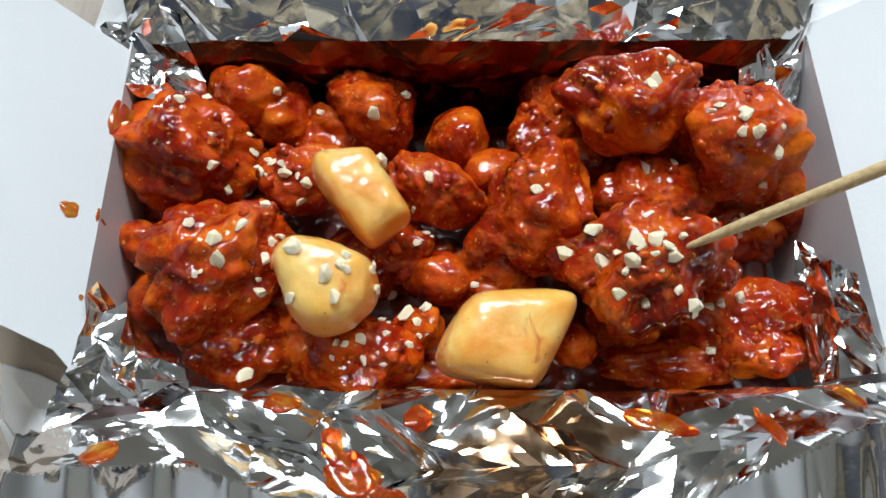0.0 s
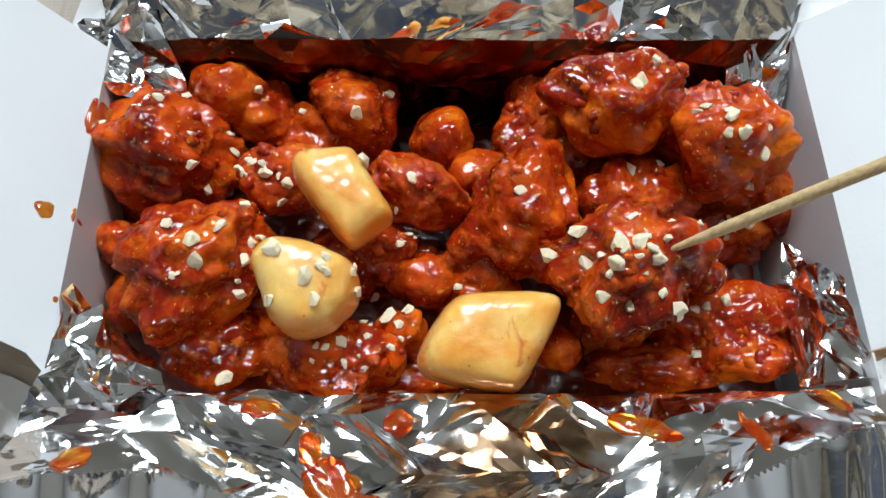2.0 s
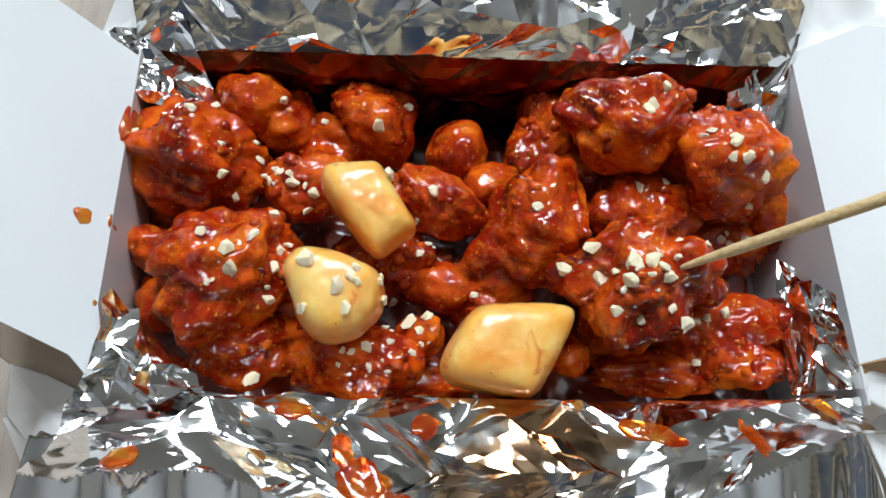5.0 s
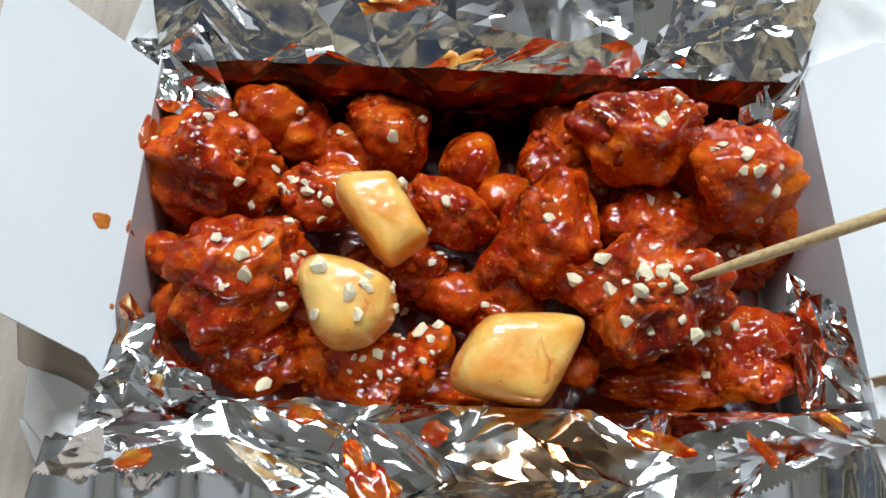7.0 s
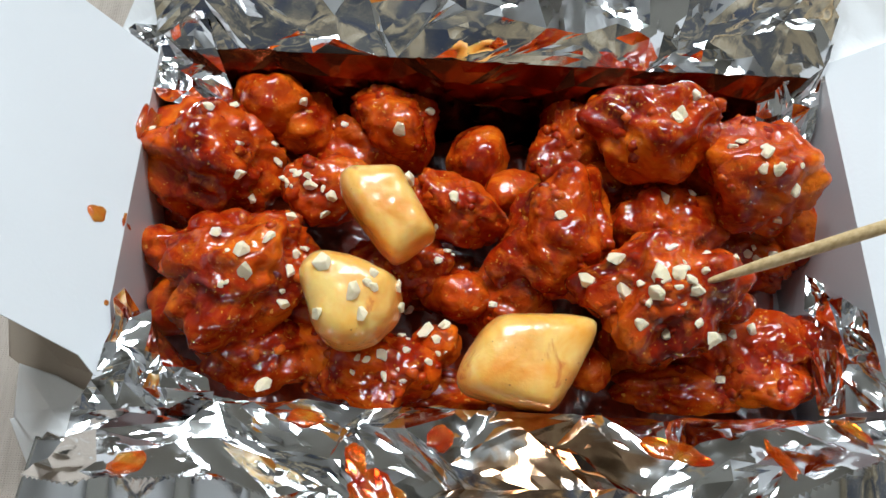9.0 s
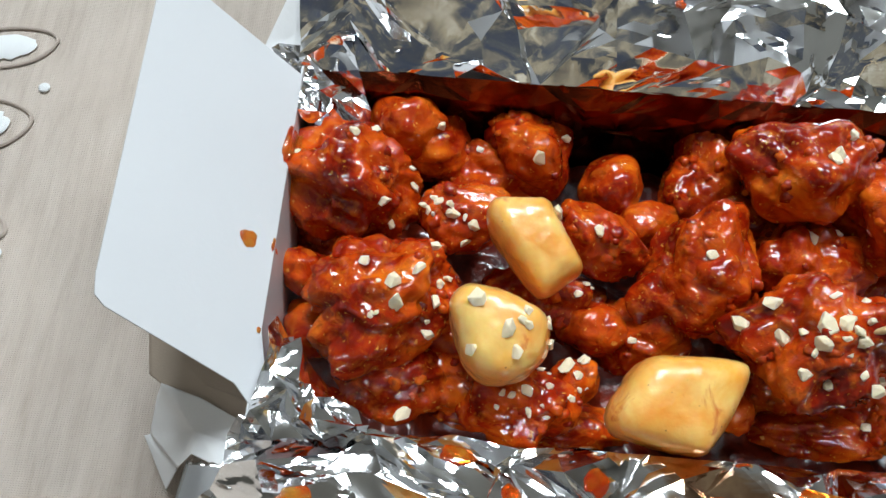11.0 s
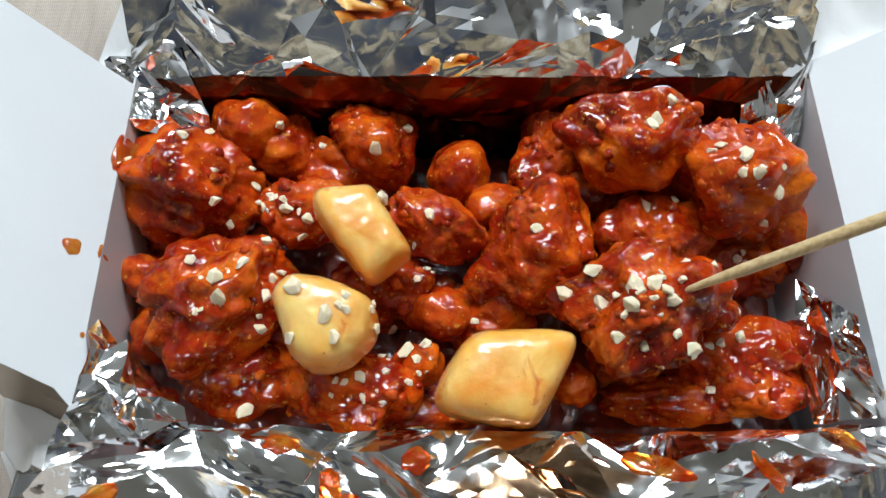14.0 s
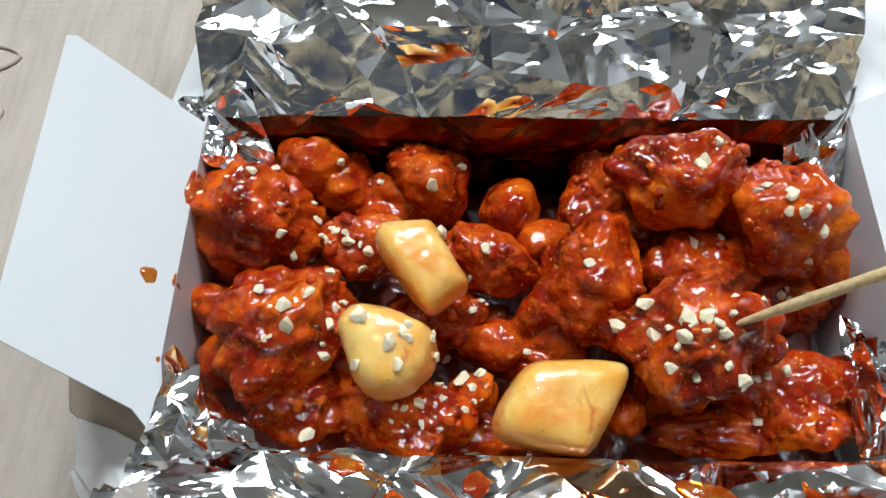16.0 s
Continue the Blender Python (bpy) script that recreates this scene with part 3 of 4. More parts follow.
nugget(24.0, 64.5, 35.0, 19.9, 19.9, 19.9, 0, 13, knobs=[(70, 7, 0.09, 0.3), (200, 4, 0.1, 0)])
nugget(-11.0, 76.0, 36.0, 19.0, 10.7, 14.9, -28, 14)
nugget(-56.0, 81.0, 36.0, 15.0, 12.1, 13.5, 0, 15)
nugget(-79.0, 49.0, 38.0, 21.8, 18.5, 20.2, 12, 16, knobs=[(255, 6, 0.1, 0), (50, 6, 0.15, 0.2)])
nugget(-104.0, 59.0, 34.0, 9.6, 7.6, 9.0, 0, 17, knobs=[(160, 3, 0.2, 0)], level=4)
nugget(-73.0, 29.0, 22.0, 18.7, 13.0, 15.9, -5, 18)
nugget(-32.0, 21.0, 30.0, 15.6, 12.5, 14.1, 0, 19, knobs=[(200, 7, 0.12, 0)])
nugget(-8.0, 50.0, 24.0, 11.8, 9.8, 10.8, 0, 20, rough=1.3, level=4)
nugget(-16.0, 31.0, 28.0, 8.5, 7.0, 9.0, 30, 21, rough=1.3, level=4)
nugget(55.5, 36.0, 17.0, 13.4, 14.7, 14.0, 0, 22, rough=0.7)
nugget(86.0, 34.5, 23.0, 21.1, 16.4, 18.8, 0, 23, knobs=[(20, 6, 0.12, 0.1)], rough=0.8)
nugget(34.0, 23.0, 30.0, 7.3, 7.7, 9.0, 0, 24, level=4)
nugget(44.0, 58.0, 18.0, 8.9, 12.7, 10.8, 0, 25, level=4)
nugget(52.0, 40.0, 56.0, 21.4, 19.6, 20.5, 20, 26, knobs=[(350, 5, 0.1, -0.3)])
nugget(76.0, 39.0, 48.0, 6.7, 6.3, 9.0, 0, 27, level=4)
nugget(-26.0, 60.0, 18.0, 20.1, 14.8, 16.0, 0, 28)
nugget(8.0, 49.0, 18.0, 18.7, 14.5, 16.0, 0, 29)
nugget(80.0, 66.0, 16.0, 18.4, 15.1, 14.0, 0, 30)
nugget(-57.0, 35.0, 18.0, 18.2, 14.1, 16.0, 0, 31)
nugget(107.0, 32.0, 28.0, 9.4, 12.2, 10.8, 0, 32, level=4)
nugget(-24.0, 19.0, 12.0, 30.0, 8.0, 11.0, 0, 34)
nugget(79.0, 115.0, 26.0, 13.7, 13.7, 13.7, 0, 35, level=4)
nugget(-46.0, 106.0, 20.0, 18.1, 13.6, 15.9, 0, 38)
nugget(48.0, 94.0, 20.0, 15.6, 13.4, 14.5, 0, 39)
nugget(18.0, 24.0, 20.0, 11.9, 9.9, 10.9, 0, 40, level=4)
nugget(116.0, 105.0, 20.0, 13.7, 16.0, 14.8, 0, 41, level=4)
nugget(-97.0, 79.0, 20.0, 17.3, 10.8, 14.0, 0, 42)
nugget(68.0, 20.0, 19.0, 22.1, 8.0, 11.0, 0, 43)
nugget(36.0, 97.0, 20.0, 13.5, 11.2, 12.3, 0, 44, level=4)
nugget(94.0, 22.0, 25.0, 15.9, 8.8, 12.3, 0, 45)
nugget(-99.0, 43.0, 22.0, 12.1, 10.1, 11.1, 0, 36, level=4)


LEVEL = Matrix.Rotation(radians(-16), 3, "X")      # the cakes lie flatter than the slope of the heap


def rice_cake(x, y, z, flats, thick, seed):
    """A cut block of rice cake with rounded edges; flats: (degrees, mm from the middle) of its cut sides, thick: half its thickness in mm."""
    bm = bmesh.new()
    bmesh.ops.create_icosphere(bm, subdivisions=5, radius=1.0)
    sides = [(math.cos(radians(g)), math.sin(radians(g)), h) for g, h in flats]
    for v in bm.verts:
        d = v.co.normalized()
        edge = sum(max(0.0, (d.x * cx + d.y * sy) / h) ** 8 for cx, sy, h in sides) ** (1 / 8)
        rise = abs(d.z) / (thick * (1.0 - 0.12 * d.x))
        low, r = 0.0, 40.0
        for _ in range(18):
            mid = (low + r) / 2
            low, r = (low, mid) if (mid * rise) ** 2.0 + (mid * edge) ** 5 > 1 else (mid, r)
        p = d * min(r, 27.0) * (1 + 0.06 * noise.noise(d * 1.6 + Vector((seed * 5, 2, 5))) + 0.02 * noise.noise(d * 4 + Vector((seed, 0, 0))) + 0.006 * noise.noise(d * 11 + Vector((seed, 4, 0))))
        p.z += -0.006 * p.x * p.x + 0.05 * p.y
        v.co = TILTED @ (LEVEL @ p * 0.001)
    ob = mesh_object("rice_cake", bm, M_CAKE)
    ob.location = (x / 1000, y / 1000, z / 1000)
    return tagged(ob, "pale glazed rice cake chunk stained with red sauce", "rice cake", "rice cakes in the box")



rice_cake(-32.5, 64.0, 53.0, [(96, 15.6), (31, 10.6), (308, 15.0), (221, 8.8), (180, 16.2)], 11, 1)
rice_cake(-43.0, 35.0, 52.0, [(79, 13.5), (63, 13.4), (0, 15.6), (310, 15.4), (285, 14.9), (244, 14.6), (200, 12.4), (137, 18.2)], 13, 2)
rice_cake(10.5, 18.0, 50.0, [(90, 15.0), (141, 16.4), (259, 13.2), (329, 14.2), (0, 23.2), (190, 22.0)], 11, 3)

# chopped peanuts: plan place and size in mm; each one drops onto the food below it
LEFT_NUTS = [
    (-85.7, 103.3, 4.2), (-91.8, 97.4, 4.2), (-64.2, 111.2, 4.2), (-73.1, 95.5, 4.2), (-71.9, 90.7, 4.2), (-81.8, 87.4, 4.2),
    (-80.5, 76.4, 4.2), (-78.5, 74.5, 4.2), (-63.2, 63.2, 4.2), (-67.6, 51.4, 4.2), (-84.3, 54.2, 4.2), (-75.3, 46.7, 5.5),
    (-73.7, 40.9, 5.5), (-58.7, 54.4, 4.2), (-62.3, 45.2, 4.2), (-63.6, 36.4, 4.2), (-62.9, 81.1, 4.2), (-58.4, 76.6, 4.2),
    (-51.4, 73.3, 4.2), (-53.3, 69.3, 4.2), (-109.8, 90.3, 3.5), (-49.9, 107.7, 3.5), (-69.7, 14.9, 5),
]
MIDDLE_NUTS = [
    (-26, 44.5, 5), (-19.1, 32.3, 5), (-13, 35.2, 5), (-15.7, 56.2, 3), (-25.2, 24, 3.5), (-30.4, 101.3, 5.4),
    (-11.9, 72.5, 4.2), (-16.1, 110.6, 4.2), (-20.1, 114.2, 4.2), (21.2, 64, 4.2), (28.6, 43, 6), (3, 43.5, 3),
    (-24.9, 45.6, 4), (40.3, 25.2, 4.2), (38.2, 37.1, 6.5), (43.9, 32.5, 6), (41.3, 30.3, 4.2), (36.8, 48.1, 6),
]
RIGHT_NUTS = [
    (64.2, 103.4, 4.2), (58.2, 95.3, 5.5), (57, 93.3, 4.2), (75.8, 87, 4.2), (79.1, 88.7, 4.2), (84.7, 82.6, 5),
    (84.8, 84.3, 4.2), (83.3, 77.7, 4.5), (87.9, 77.8, 5), (96.4, 75.4, 4.2), (96.4, 71.9, 4.2), (93.8, 67.9, 4.2),
    (102, 66.8, 4.2), (69, 81.4, 4.2), (57.9, 77.1, 5), (50.4, 48.4, 4.2), (55.4, 33.9, 4.2), (48.6, 23.7, 3.5),
    (68.8, 45.2, 3), (77, 20.7, 4.2), (61.3, 22.7, 4.5), (45, 37.3, 6.5), (50.5, 38.1, 5.5), (53.2, 36.2, 5),
    (55.2, 33.6, 4.2), (63.7, 49.4, 4.2), (79, 44, 4.2), (85.6, 35.5, 5.5), (79.5, 33.7, 4.2), (75.7, 32.9, 3.5),
    (56.4, 26, 3.5), (66.1, 26, 3.5),
]
CAKE_NUTS = [
    (-51, 27.6, 4.2), (-50.7, 41.2, 5.4), (-41.4, 33.3, 5), (-37.4, 36, 3.5), (-38.5, 27.2, 5), (-35.6, 39.2, 3.5),
    (-27, 73.5, 6), (-28.8, 37.4, 3.5), (-35.5, 35, 3.5), (-32.5, 21.8, 4.2), (-27.7, 32.9, 4), (-37.2, 19.7, 3),
]


def nut_mesh(k):
    rng = random.Random(k)
    bm = bmesh.new()
    for _ in range(13):
        v = Vector((rng.gauss(0, 1), rng.gauss(0, 1), rng.gauss(0, 1))).normalized()
        bm.verts.new(Vector((v.x, v.y * rng.uniform(0.75, 1.0), v.z * 0.62)) * 0.5)
    hull = bmesh.ops.convex_hull(bm, input=bm.verts[:])
    bmesh.ops.delete(bm, geom=[v for v in bm.verts if not v.link_faces], context="VERTS")
    bmesh.ops.bevel(bm, geom=bm.edges[:], offset=0.018, segments=1, affect="EDGES")
    me = bpy.data.meshes.new("peanut_piece")
    bm.to_mesh(me)
    bm.free()
    me.materials.append(M_NUT)
    return me


NUT_MESHES = [nut_mesh(k) for k in range(14)]


def sprinkle(nuts, label, rng=random.Random(5)):
    bpy.context.view_layer.update()
    deps = bpy.context.evaluated_depsgraph_get()
    for x, y, size in nuts:
        hit, place, normal, _, _, _ = scene.ray_cast(deps, Vector((x / 1000, y / 1000, 0.15)), Vector((0, 0, -1)))
        if not hit:
            continue
        ob = new("peanut_piece", NUT_MESHES[rng.randrange(14)])
        k = size / 1000 * rng.uniform(0.88, 1.12)
        turn = normal.to_track_quat("Z", "Y").to_matrix().to_4x4() @ pose(0, 0, 0, rng.uniform(-14, 14), rng.uniform(-14, 14), rng.uniform(0, 360))
        ob.matrix_world = Matrix.Translation(place + normal * k * 0.10) @ turn @ Matrix.Diagonal((k * rng.uniform(0.95, 1.3), k, k, 1))
        tagged(ob, label, "peanut piece", "chopped peanuts on the food")


sprinkle(LEFT_NUTS, "cream chopped peanut piece stuck to glazed chicken")
sprinkle(MIDDLE_NUTS, "cream chopped peanut piece stuck to glazed chicken")
sprinkle(RIGHT_NUTS, "cream chopped peanut piece stuck to glazed chicken")
sprinkle(CAKE_NUTS, "cream chopped peanut piece on a pale rice cake")


def crumbs(x, y, rx, ry, count, seed):
    """Small broken bits of peanut scattered over an oval, in mm."""
    rng = random.Random(seed)
    return [(x + rx * rng.uniform(-1, 1), y + ry * rng.uniform(-1, 1), rng.uniform(1.6, 3.4)) for _ in range(count)]


for patch in ((-20, 34, 9, 9, 18, 1), (-30, 17, 12, 5, 8, 2), (-60, 76, 9, 7, 8, 3), (-72, 46, 13, 10, 7, 4), (50, 37, 10, 7, 6, 5), (90, 72, 12, 14, 6, 6), (-10, 66, 8, 8, 4, 7)):
    sprinkle(crumbs(*patch), "small cream crumb of chopped peanut on the sauce")



# ---------------------------------------------------------------- foil corners, sauce, paper wings, skewer, lace


def patch_place(a, b, c, d, seed, amp=0.006, bulge=0.0):
    a, b, c, d = Vector(a), Vector(b), Vector(c), Vector(d)
    n = (b - a).cross(d - a).normalized()

    def place(s, t):
        p = a.lerp(b, s).lerp(d.lerp(c, s), t)
        h = amp * crease(p.x + p.z, p.y, 0.016, seed)
        return p + n * (h + bulge * math.sin(math.pi * s) * math.sin(math.pi * t))
    return place


part("corner_fold", crumpled_bm(5, 5, patch_place((-0.1085, 0.034, 0.058), (-0.1125, -0.002, 0.060), (-0.078, 0.003, 0.057), (-0.090, 0.020, 0.036), 31.0, 0.0045), 5, 0.0026, 3, 0.075), M_FOIL, foil, sharp=11)
part("corner_fold", crumpled_bm(5, 5, patch_place((0.106, 0.055, 0.040), (0.1135, 0.036, 0.056), (0.1175, 0.006, 0.056), (0.104, 0.009, 0.036), 41.0, 0.006, -0.003), 5, 0.0026, 3, 0.075), M_FOIL, foil, sharp=11)
part("corner_fold", crumpled_bm(5, 5, patch_place((0.100, 0.098, 0.030), (0.1115, 0.098, 0.046), (0.1195, 0.134, 0.060), (0.094, 0.127, 0.054), 51.0, 0.008), 5, 0.0026, 3, 0.075), M_FOIL, foil, sharp=11)
part("corner_fold", crumpled_bm(5, 5, patch_place((-0.123, 0.128, 0.058), (-0.096, 0.128, 0.064), (-0.086, 0.106, 0.034), (-0.1105, 0.106, 0.050), 61.0, 0.008), 5, 0.0026, 3, 0.075), M_FOIL, foil, sharp=11)
part("liner_base", sheet_bm(80, 50, lambda s, t: Vector((-0.108 + 0.219 * s, 0.004 + 0.115 * t, 0.004 + 0.4 * crumple(0.2 * s, 0.1 * t, 71.0))), 0.00006), M_FOIL, foil)


# Added sheet: its dark red hides the floor and paints shade between pieces.
def shade_sheet_place(s, t):
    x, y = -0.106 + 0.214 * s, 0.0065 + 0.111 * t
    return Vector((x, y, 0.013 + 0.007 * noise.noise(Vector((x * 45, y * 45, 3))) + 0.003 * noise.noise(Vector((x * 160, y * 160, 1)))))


tagged(mesh_object("sauce_bed", sheet_bm(110, 60, shade_sheet_place, 0.004), M_SAUCE_SHADE), "added dark red sheet, sauce and painted shade under the chicken", "sauce", kind="stuff")


def sauce_spot(x, y, a, b, turn, seed, label, lift=0.0003, deep=0.0004):
    """A smear of sauce that lies on whatever is under it."""
    deps = bpy.context.evaluated_depsgraph_get()
    bm = bmesh.new()
    rings, spokes = 7, 26
    rows = []
    for i in range(rings + 1):
        row = []
        for k in range(spokes):
            g = 2 * math.pi * k / spokes
            r = i / rings * (1 + 0.38 * noise.noise(Vector((math.cos(g) * 1.5, math.sin(g) * 1.5, seed))))
            u, v = a * r * math.cos(g), b * r * math.sin(g)
            c, s = math.cos(radians(turn)), math.sin(radians(turn))
            px, py = (x + u * c - v * s) / 1000, (y + u * s + v * c) / 1000
            hit, place, _, _, _, _ = scene.ray_cast(deps, Vector((px, py, 0.16)), Vector((0, 0, -1)))
            z = place.z if hit else 0.05
            row.append(bm.verts.new((px, py, z + lift + deep * (1 - (i / rings) ** 3) - (lift + 0.0004) * (i == rings))))
        rows.append(row)
    for i in range(rings):
        for k in range(spokes):
            q = (rows[i][k], rows[i][(k + 1) % spokes], rows[i + 1][(k + 1) % spokes], rows[i + 1][k])
            bm.faces.new(q[::-1])
    bmesh.ops.remove_doubles(bm, verts=rows[0], dist=0.00001)
    bmesh.ops.smooth_vert(bm, verts=bm.verts[:], factor=0.4, use_axis_x=False, use_axis_y=False, use_axis_z=True)
    return tagged(mesh_object("sauce_smear", bm, M_SAUCE), label, "sauce smear", "sauce smears")


bpy.context.view_layer.update()
ON_FOIL = "glossy orange red sauce smear on the crumpled foil"
sauce_spot(-94, -17, 5, 3.5, 10, 1, ON_FOIL)
sauce_spot(-32, -22, 8, 6, -20, 2, ON_FOIL)
sauce_spot(-22, -28, 7, 3.5, -25, 3, ON_FOIL)
sauce_spot(-38, -13, 3, 6, 10, 12, ON_FOIL)
sauce_spot(49, -8, 10, 4, -15, 4, ON_FOIL)
sauce_spot(-53, -1, 6, 3, -5, 5, ON_FOIL)
sauce_spot(-15, -6, 5, 3.5, 40, 6, ON_FOIL)
sauce_spot(60, 4, 4, 1.6, 10, 14, ON_FOIL)
sauce_spot(30, 4, 4, 1.6, 20, 15, ON_FOIL)
sauce_spot(95, 9, 6, 2.4, -5, 7, ON_FOIL)
sauce_spot(105, 2, 8, 2.2, -58, 8, ON_FOIL)
sauce_spot(80, -10, 2.2, 7, 12, 9, ON_FOIL)
sauce_spot(11, 146, 2.4, 1.8, 40, 10, ON_FOIL)
sauce_spot(-118.6, 56.5, 2.2, 3.2, 20, 11, "small orange sauce chip on the white card flap", deep=0.0008)
sauce_spot(-111.9, 57, 0.5, 2.4, 0, 17, "thin orange sauce streak on the white card flap", deep=0.0004)
sauce_spot(-112.2, 30, 0.6, 1.0, 0, 18, "tiny sauce fleck on the white card flap", deep=0.0004)
sauce_spot(-111.5, 93, 2.2, 8, -5, 13, "orange sauce smear over the rim of the card box", deep=0.0014)


def paper_bm(points, seed, amp):
    """A thin creased paper panel filling the outline."""
    pts = [Vector(p) for p in points]
    mid = sum(pts, Vector()) / len(pts)
    bm = bmesh.new()
    steps, rings = 14, []
    edge = []
    for a, b in zip(pts, pts[1:] + pts[:1]):
        edge += [a.lerp(b, i / 6) for i in range(6)]
    for r in range(steps + 1):
        ring = []
        for p in edge:
            q = mid.lerp(p, r / steps)
            ring.append(bm.verts.new(q + Vector((0, 0, amp * (crease(q.x, q.y, 0.022, seed) + 0.4 * crease(q.x, q.y, 0.009, seed + 1))))))
        rings.append(ring)
    for r in range(steps):
        for k in range(len(edge)):
            k2 = (k + 1) % len(edge)
            bm.faces.new((rings[r][k], rings[r + 1][k], rings[r + 1][k2], rings[r][k2]))
    bmesh.ops.remove_doubles(bm, verts=rings[0], dist=0.00001)
    bmesh.ops.recalc_face_normals(bm, faces=bm.faces[:])
    shell(bm, 0.0002)
    return bm


part("corner_wing", paper_bm([(-0.1529, 0.0383, 0.0300), (-0.1204, 0.0193, 0.0400), (-0.1155, 0.0127, 0.0440), (-0.1099, 0.0100, 0.0480), (-0.1120, 0.0047, 0.0430), (-0.1290, 0.0129, 0.0350), (-0.1458, 0.0190, 0.0270), (-0.1509, 0.0224, 0.0250)], 3.0, 0.0012), M_BUFF, carton, "buff brown inner side of a folded card corner")
part("corner_wing", paper_bm([(-0.1479, 0.0163, 0.0220), (-0.1452, 0.0188, 0.0290), (-0.1300, 0.0133, 0.0370), (-0.1119, 0.0043, 0.0450), (-0.1120, -0.0021, 0.0440), (-0.1189, -0.0077, 0.0420), (-0.1313, -0.0024, 0.0320), (-0.1369, -0.0057, 0.0240), (-0.1508, 0.0059, 0.0120)], 5.0, 0.0024), M_PAPER, carton, "creased white tissue paper at the corner")
part("corner_wing", paper_bm([(-0.1539, 0.0060, 0.0080), (-0.1488, 0.0065, 0.0120), (-0.1379, -0.0055, 0.0200), (-0.1429, -0.0109, 0.0100)], 6.0, 0.0012), M_PAPER, carton, "creased white tissue paper at the corner")
part("corner_wing", paper_bm([(0.1186, 0.0146, 0.0560), (0.1292, 0.0213, 0.0620), (0.1525, 0.0343, 0.0660), (0.1750, 0.0380, 0.0660), (0.1720, 0.0050, 0.0520), (0.1448, -0.0131, 0.0460), (0.1284, -0.0002, 0.0480), (0.1171, 0.0048, 0.0500)], 7.0, 0.0055), M_PAPER, carton, "creased white tissue paper at the corner")
part("corner_wing", paper_bm([(0.1275, 0.0004, 0.0450), (0.1328, 0.0019, 0.0460), (0.1468, -0.0121, 0.0410), (0.1600, -0.0304, 0.0300), (0.1367, -0.0400, 0.0320), (0.1247, -0.0039, 0.0410)], 8.0, 0.0045), M_PAPER, carton, "creased white tissue paper at the corner")
part("corner_wing", paper_bm([(0.113, 0.124, 0.052), (0.116, 0.170, 0.066), (0.185, 0.172, 0.070), (0.190, 0.128, 0.064), (0.155, 0.128, 0.058)], 9.0, 0.010), M_PAPER, carton, "creased white paper wing at the corner")
part("corner_wing", paper_bm([(-0.119, 0.120, 0.054), (-0.127, 0.128, 0.054), (-0.117, 0.150, 0.066), (-0.106, 0.150, 0.062), (-0.108, 0.124, 0.054)], 11.0, 0.003), M_PAPER, carton, "creased white paper wing at the corner")
part("card_edge", card_bm([Vector((0.1170, 0.0135, 0.0555)), Vector((0.1190, 0.0040, 0.0480)), Vector((0.1330, 0.0100, 0.0510)), Vector((0.1290, 0.0150, 0.0620))]), M_KRAFT, carton, "brown card core at a torn corner", smooth=False)


def skewer(tip, through_point, length, radius):
    a, b = Vector(tip), Vector(through_point)
    way = (b - a).normalized()
    bm = bmesh.new()
    rings = []
    turn = way.to_track_quat("Z", "Y").to_matrix()
    for i in range(41):
        d = length * i / 40
        r = radius * min(1.0, 0.22 + 0.78 * (d / 0.030)) * (1 + 0.03 * noise.noise(Vector((d * 60, 1, 1))))
        rings.append([bm.verts.new(turn @ Vector((r * math.cos(k * math.pi / 8), r * math.sin(k * math.pi / 8), d))) for k in range(16)])
    for r0, r1 in zip(rings, rings[1:]):
        for k in range(16):
            bm.faces.new((r0[k], r0[(k + 1) % 16], r1[(k + 1) % 16], r1[k]))
    bm.faces.new(rings[0][::-1])
    bm.faces.new(rings[-1])
    ob = mesh_object("skewer", bm, M_SKEWER)
    ob.location = a
    return tagged(ob, "pale bamboo skewer stuck in a chicken piece", "skewer")


skewer((0.052, 0.0375, 0.0625), (0.095, 0.039, 0.112), 0.17, 0.0017)


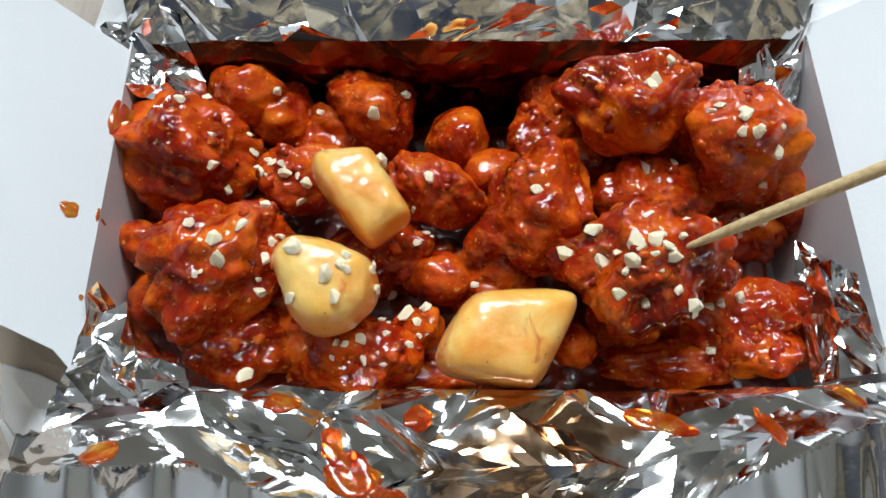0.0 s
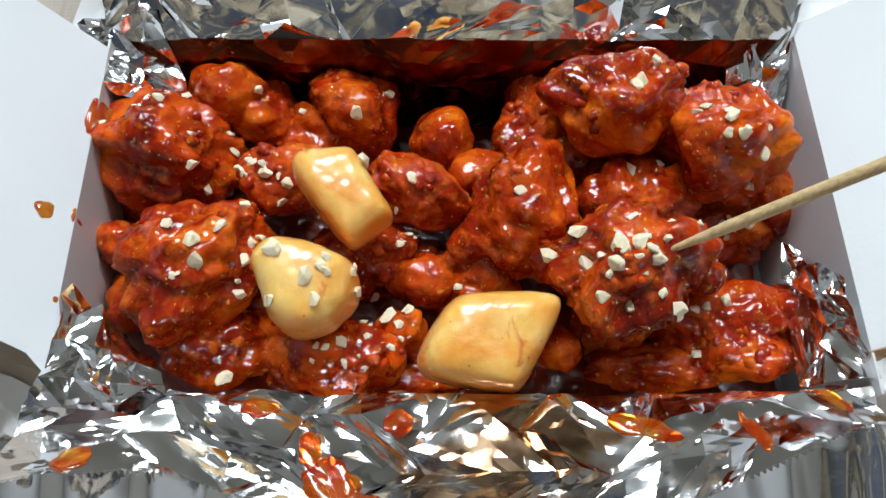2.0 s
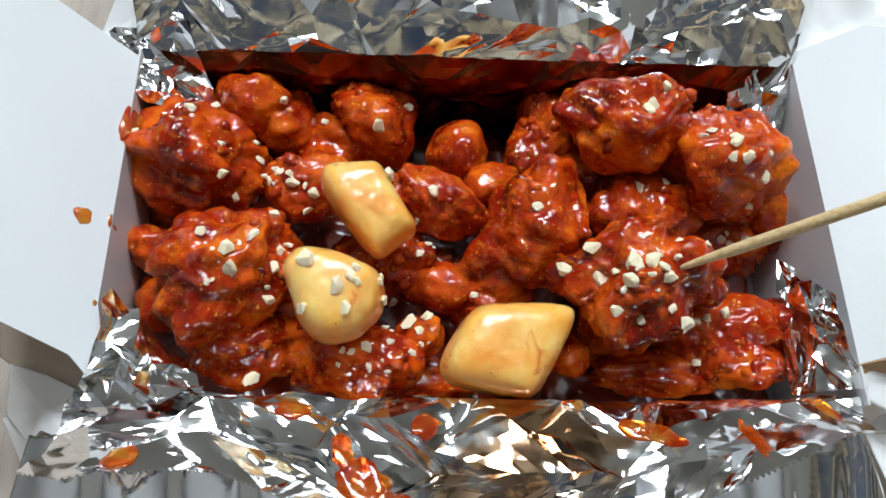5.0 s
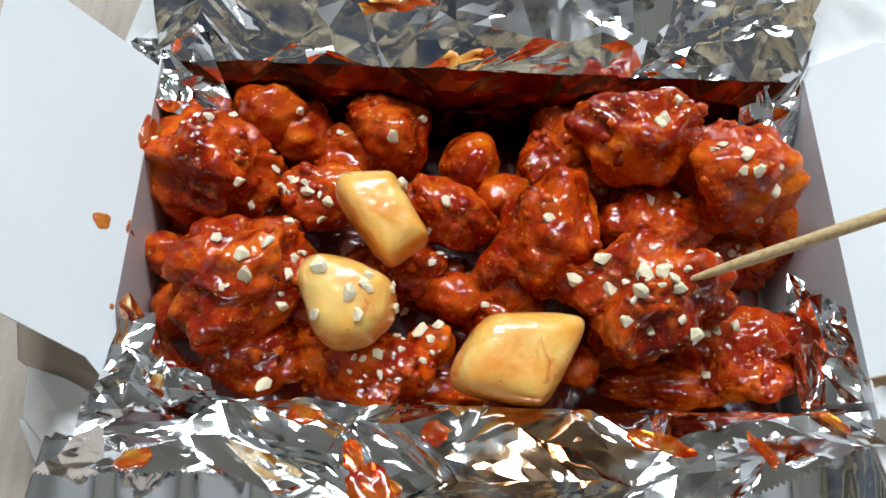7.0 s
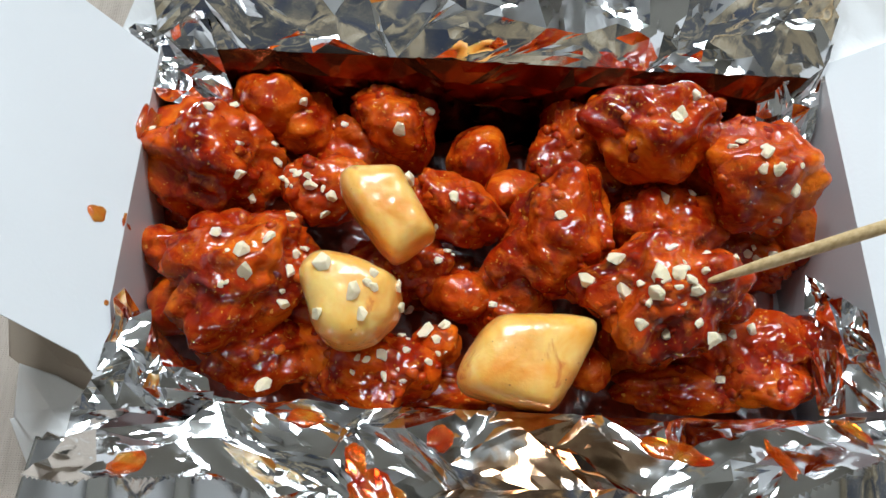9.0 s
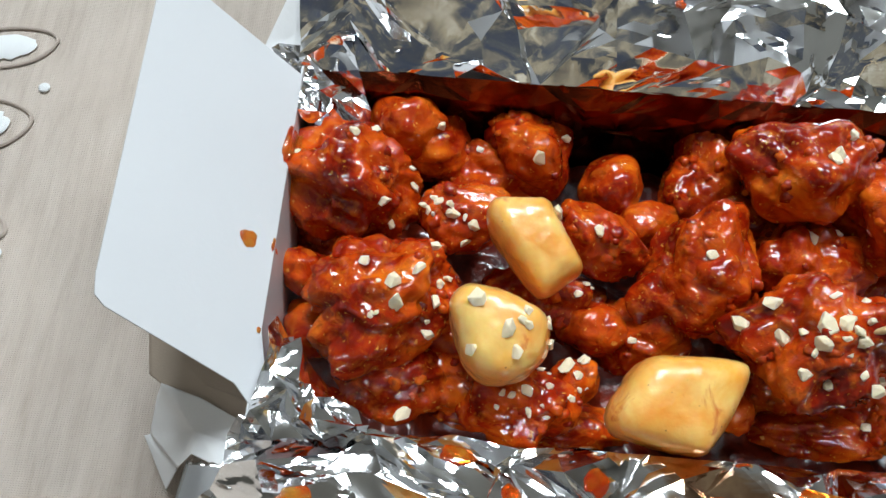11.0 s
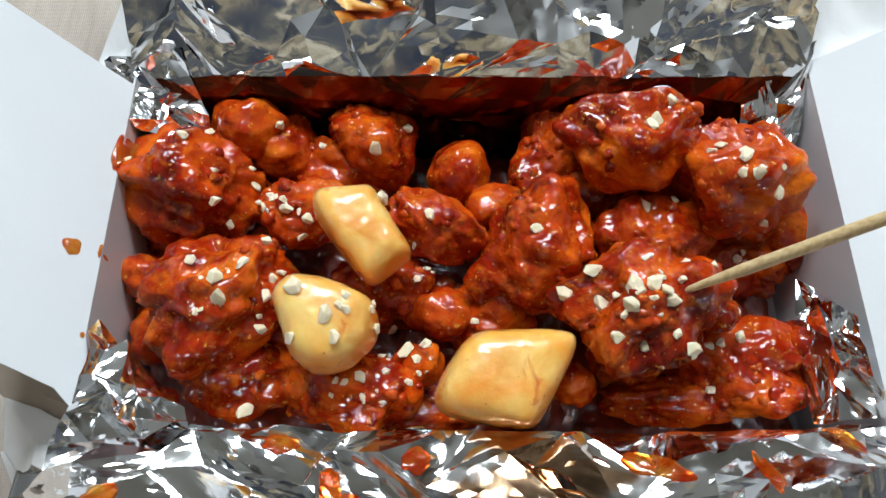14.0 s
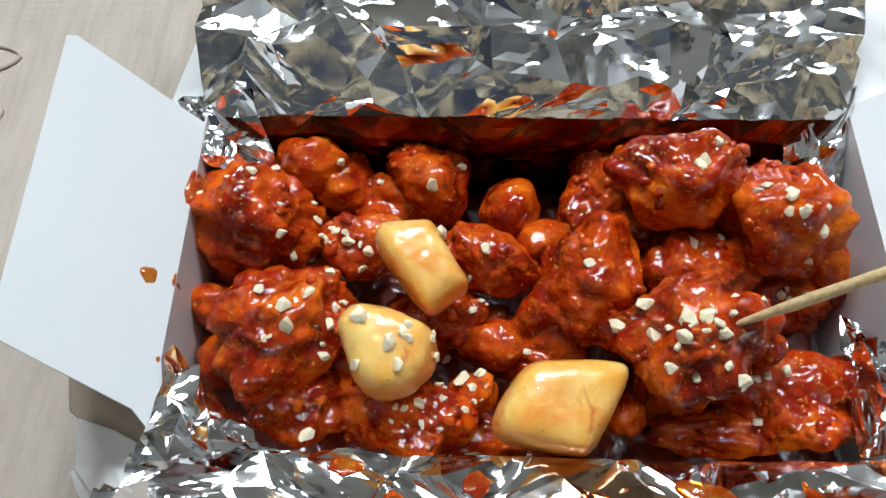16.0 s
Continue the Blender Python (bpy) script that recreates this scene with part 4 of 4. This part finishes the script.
def petal(x, y, a, b, turn):
    """One embroidered petal of the cloth: white filling with a brown corded outline, sizes in mm."""
    ca, sa = math.cos(radians(turn)), math.sin(radians(turn))

    def at(u, v, z):
        return Vector(((x + u * ca - v * sa) / 1000, (y + u * sa + v * ca) / 1000, z))

    bm = bmesh.new()
    ring = [[bm.verts.new(at((a + w) * math.cos(g) * (1 + 0.06 * math.sin(3 * g)), (b + w) * math.sin(g), z)) for g in [2 * math.pi * k / 40 for k in range(40)]] for w, z in ((-1.0, 0.0004), (-0.5, 0.0013), (0.1, 0.0013), (0.6, 0.0004))]
    for r0, r1 in zip(ring, ring[1:]):
        for k in range(40):
            bm.faces.new((r0[k], r0[(k + 1) % 40], r1[(k + 1) % 40], r1[k]))
    bmesh.ops.recalc_face_normals(bm, faces=bm.faces[:])
    part("petal_outline", bm, M_CORD, cloth, "brown corded outline")
    bm = bmesh.new()
    rim = [(0.62 + 0.12 * noise.noise(Vector((k * 0.9, x, y)))) for k in range(32)]
    fill = [bm.verts.new(at(a * q * math.cos(2 * math.pi * k / 32), b * q * math.sin(2 * math.pi * k / 32), 0.0006)) for k, q in enumerate(rim)]
    top = [bm.verts.new(at(a * (q - 0.1) * math.cos(2 * math.pi * k / 32), b * (q - 0.1) * math.sin(2 * math.pi * k / 32), 0.0014)) for k, q in enumerate(rim)]
    for k in range(32):
        bm.faces.new((fill[k], fill[(k + 1) % 32], top[(k + 1) % 32], top[k]))
    bm.faces.new(top)
    part("petal_filling", bm, M_LACE, cloth, "white embroidered filling")


petal(-249, 196, 23, 9, 0)
petal(-246, 160, 21, 10, 12)
petal(-247, 123, 21, 12, 4)
petal(-243, 82, 20, 10, -18)
petal(-242, 52, 18, 9, -50)
for ex, ey in ((-225, 142), (-224, 69)):
    bm = bmesh.new()
    bmesh.ops.create_icosphere(bm, subdivisions=2, radius=0.0024, matrix=Matrix.Translation((ex / 1000, ey / 1000, 0.0006)) @ Matrix.Diagonal((1, 1, 0.35, 1)))
    part("eyelet", bm, M_LACE, cloth, "white embroidered dot")
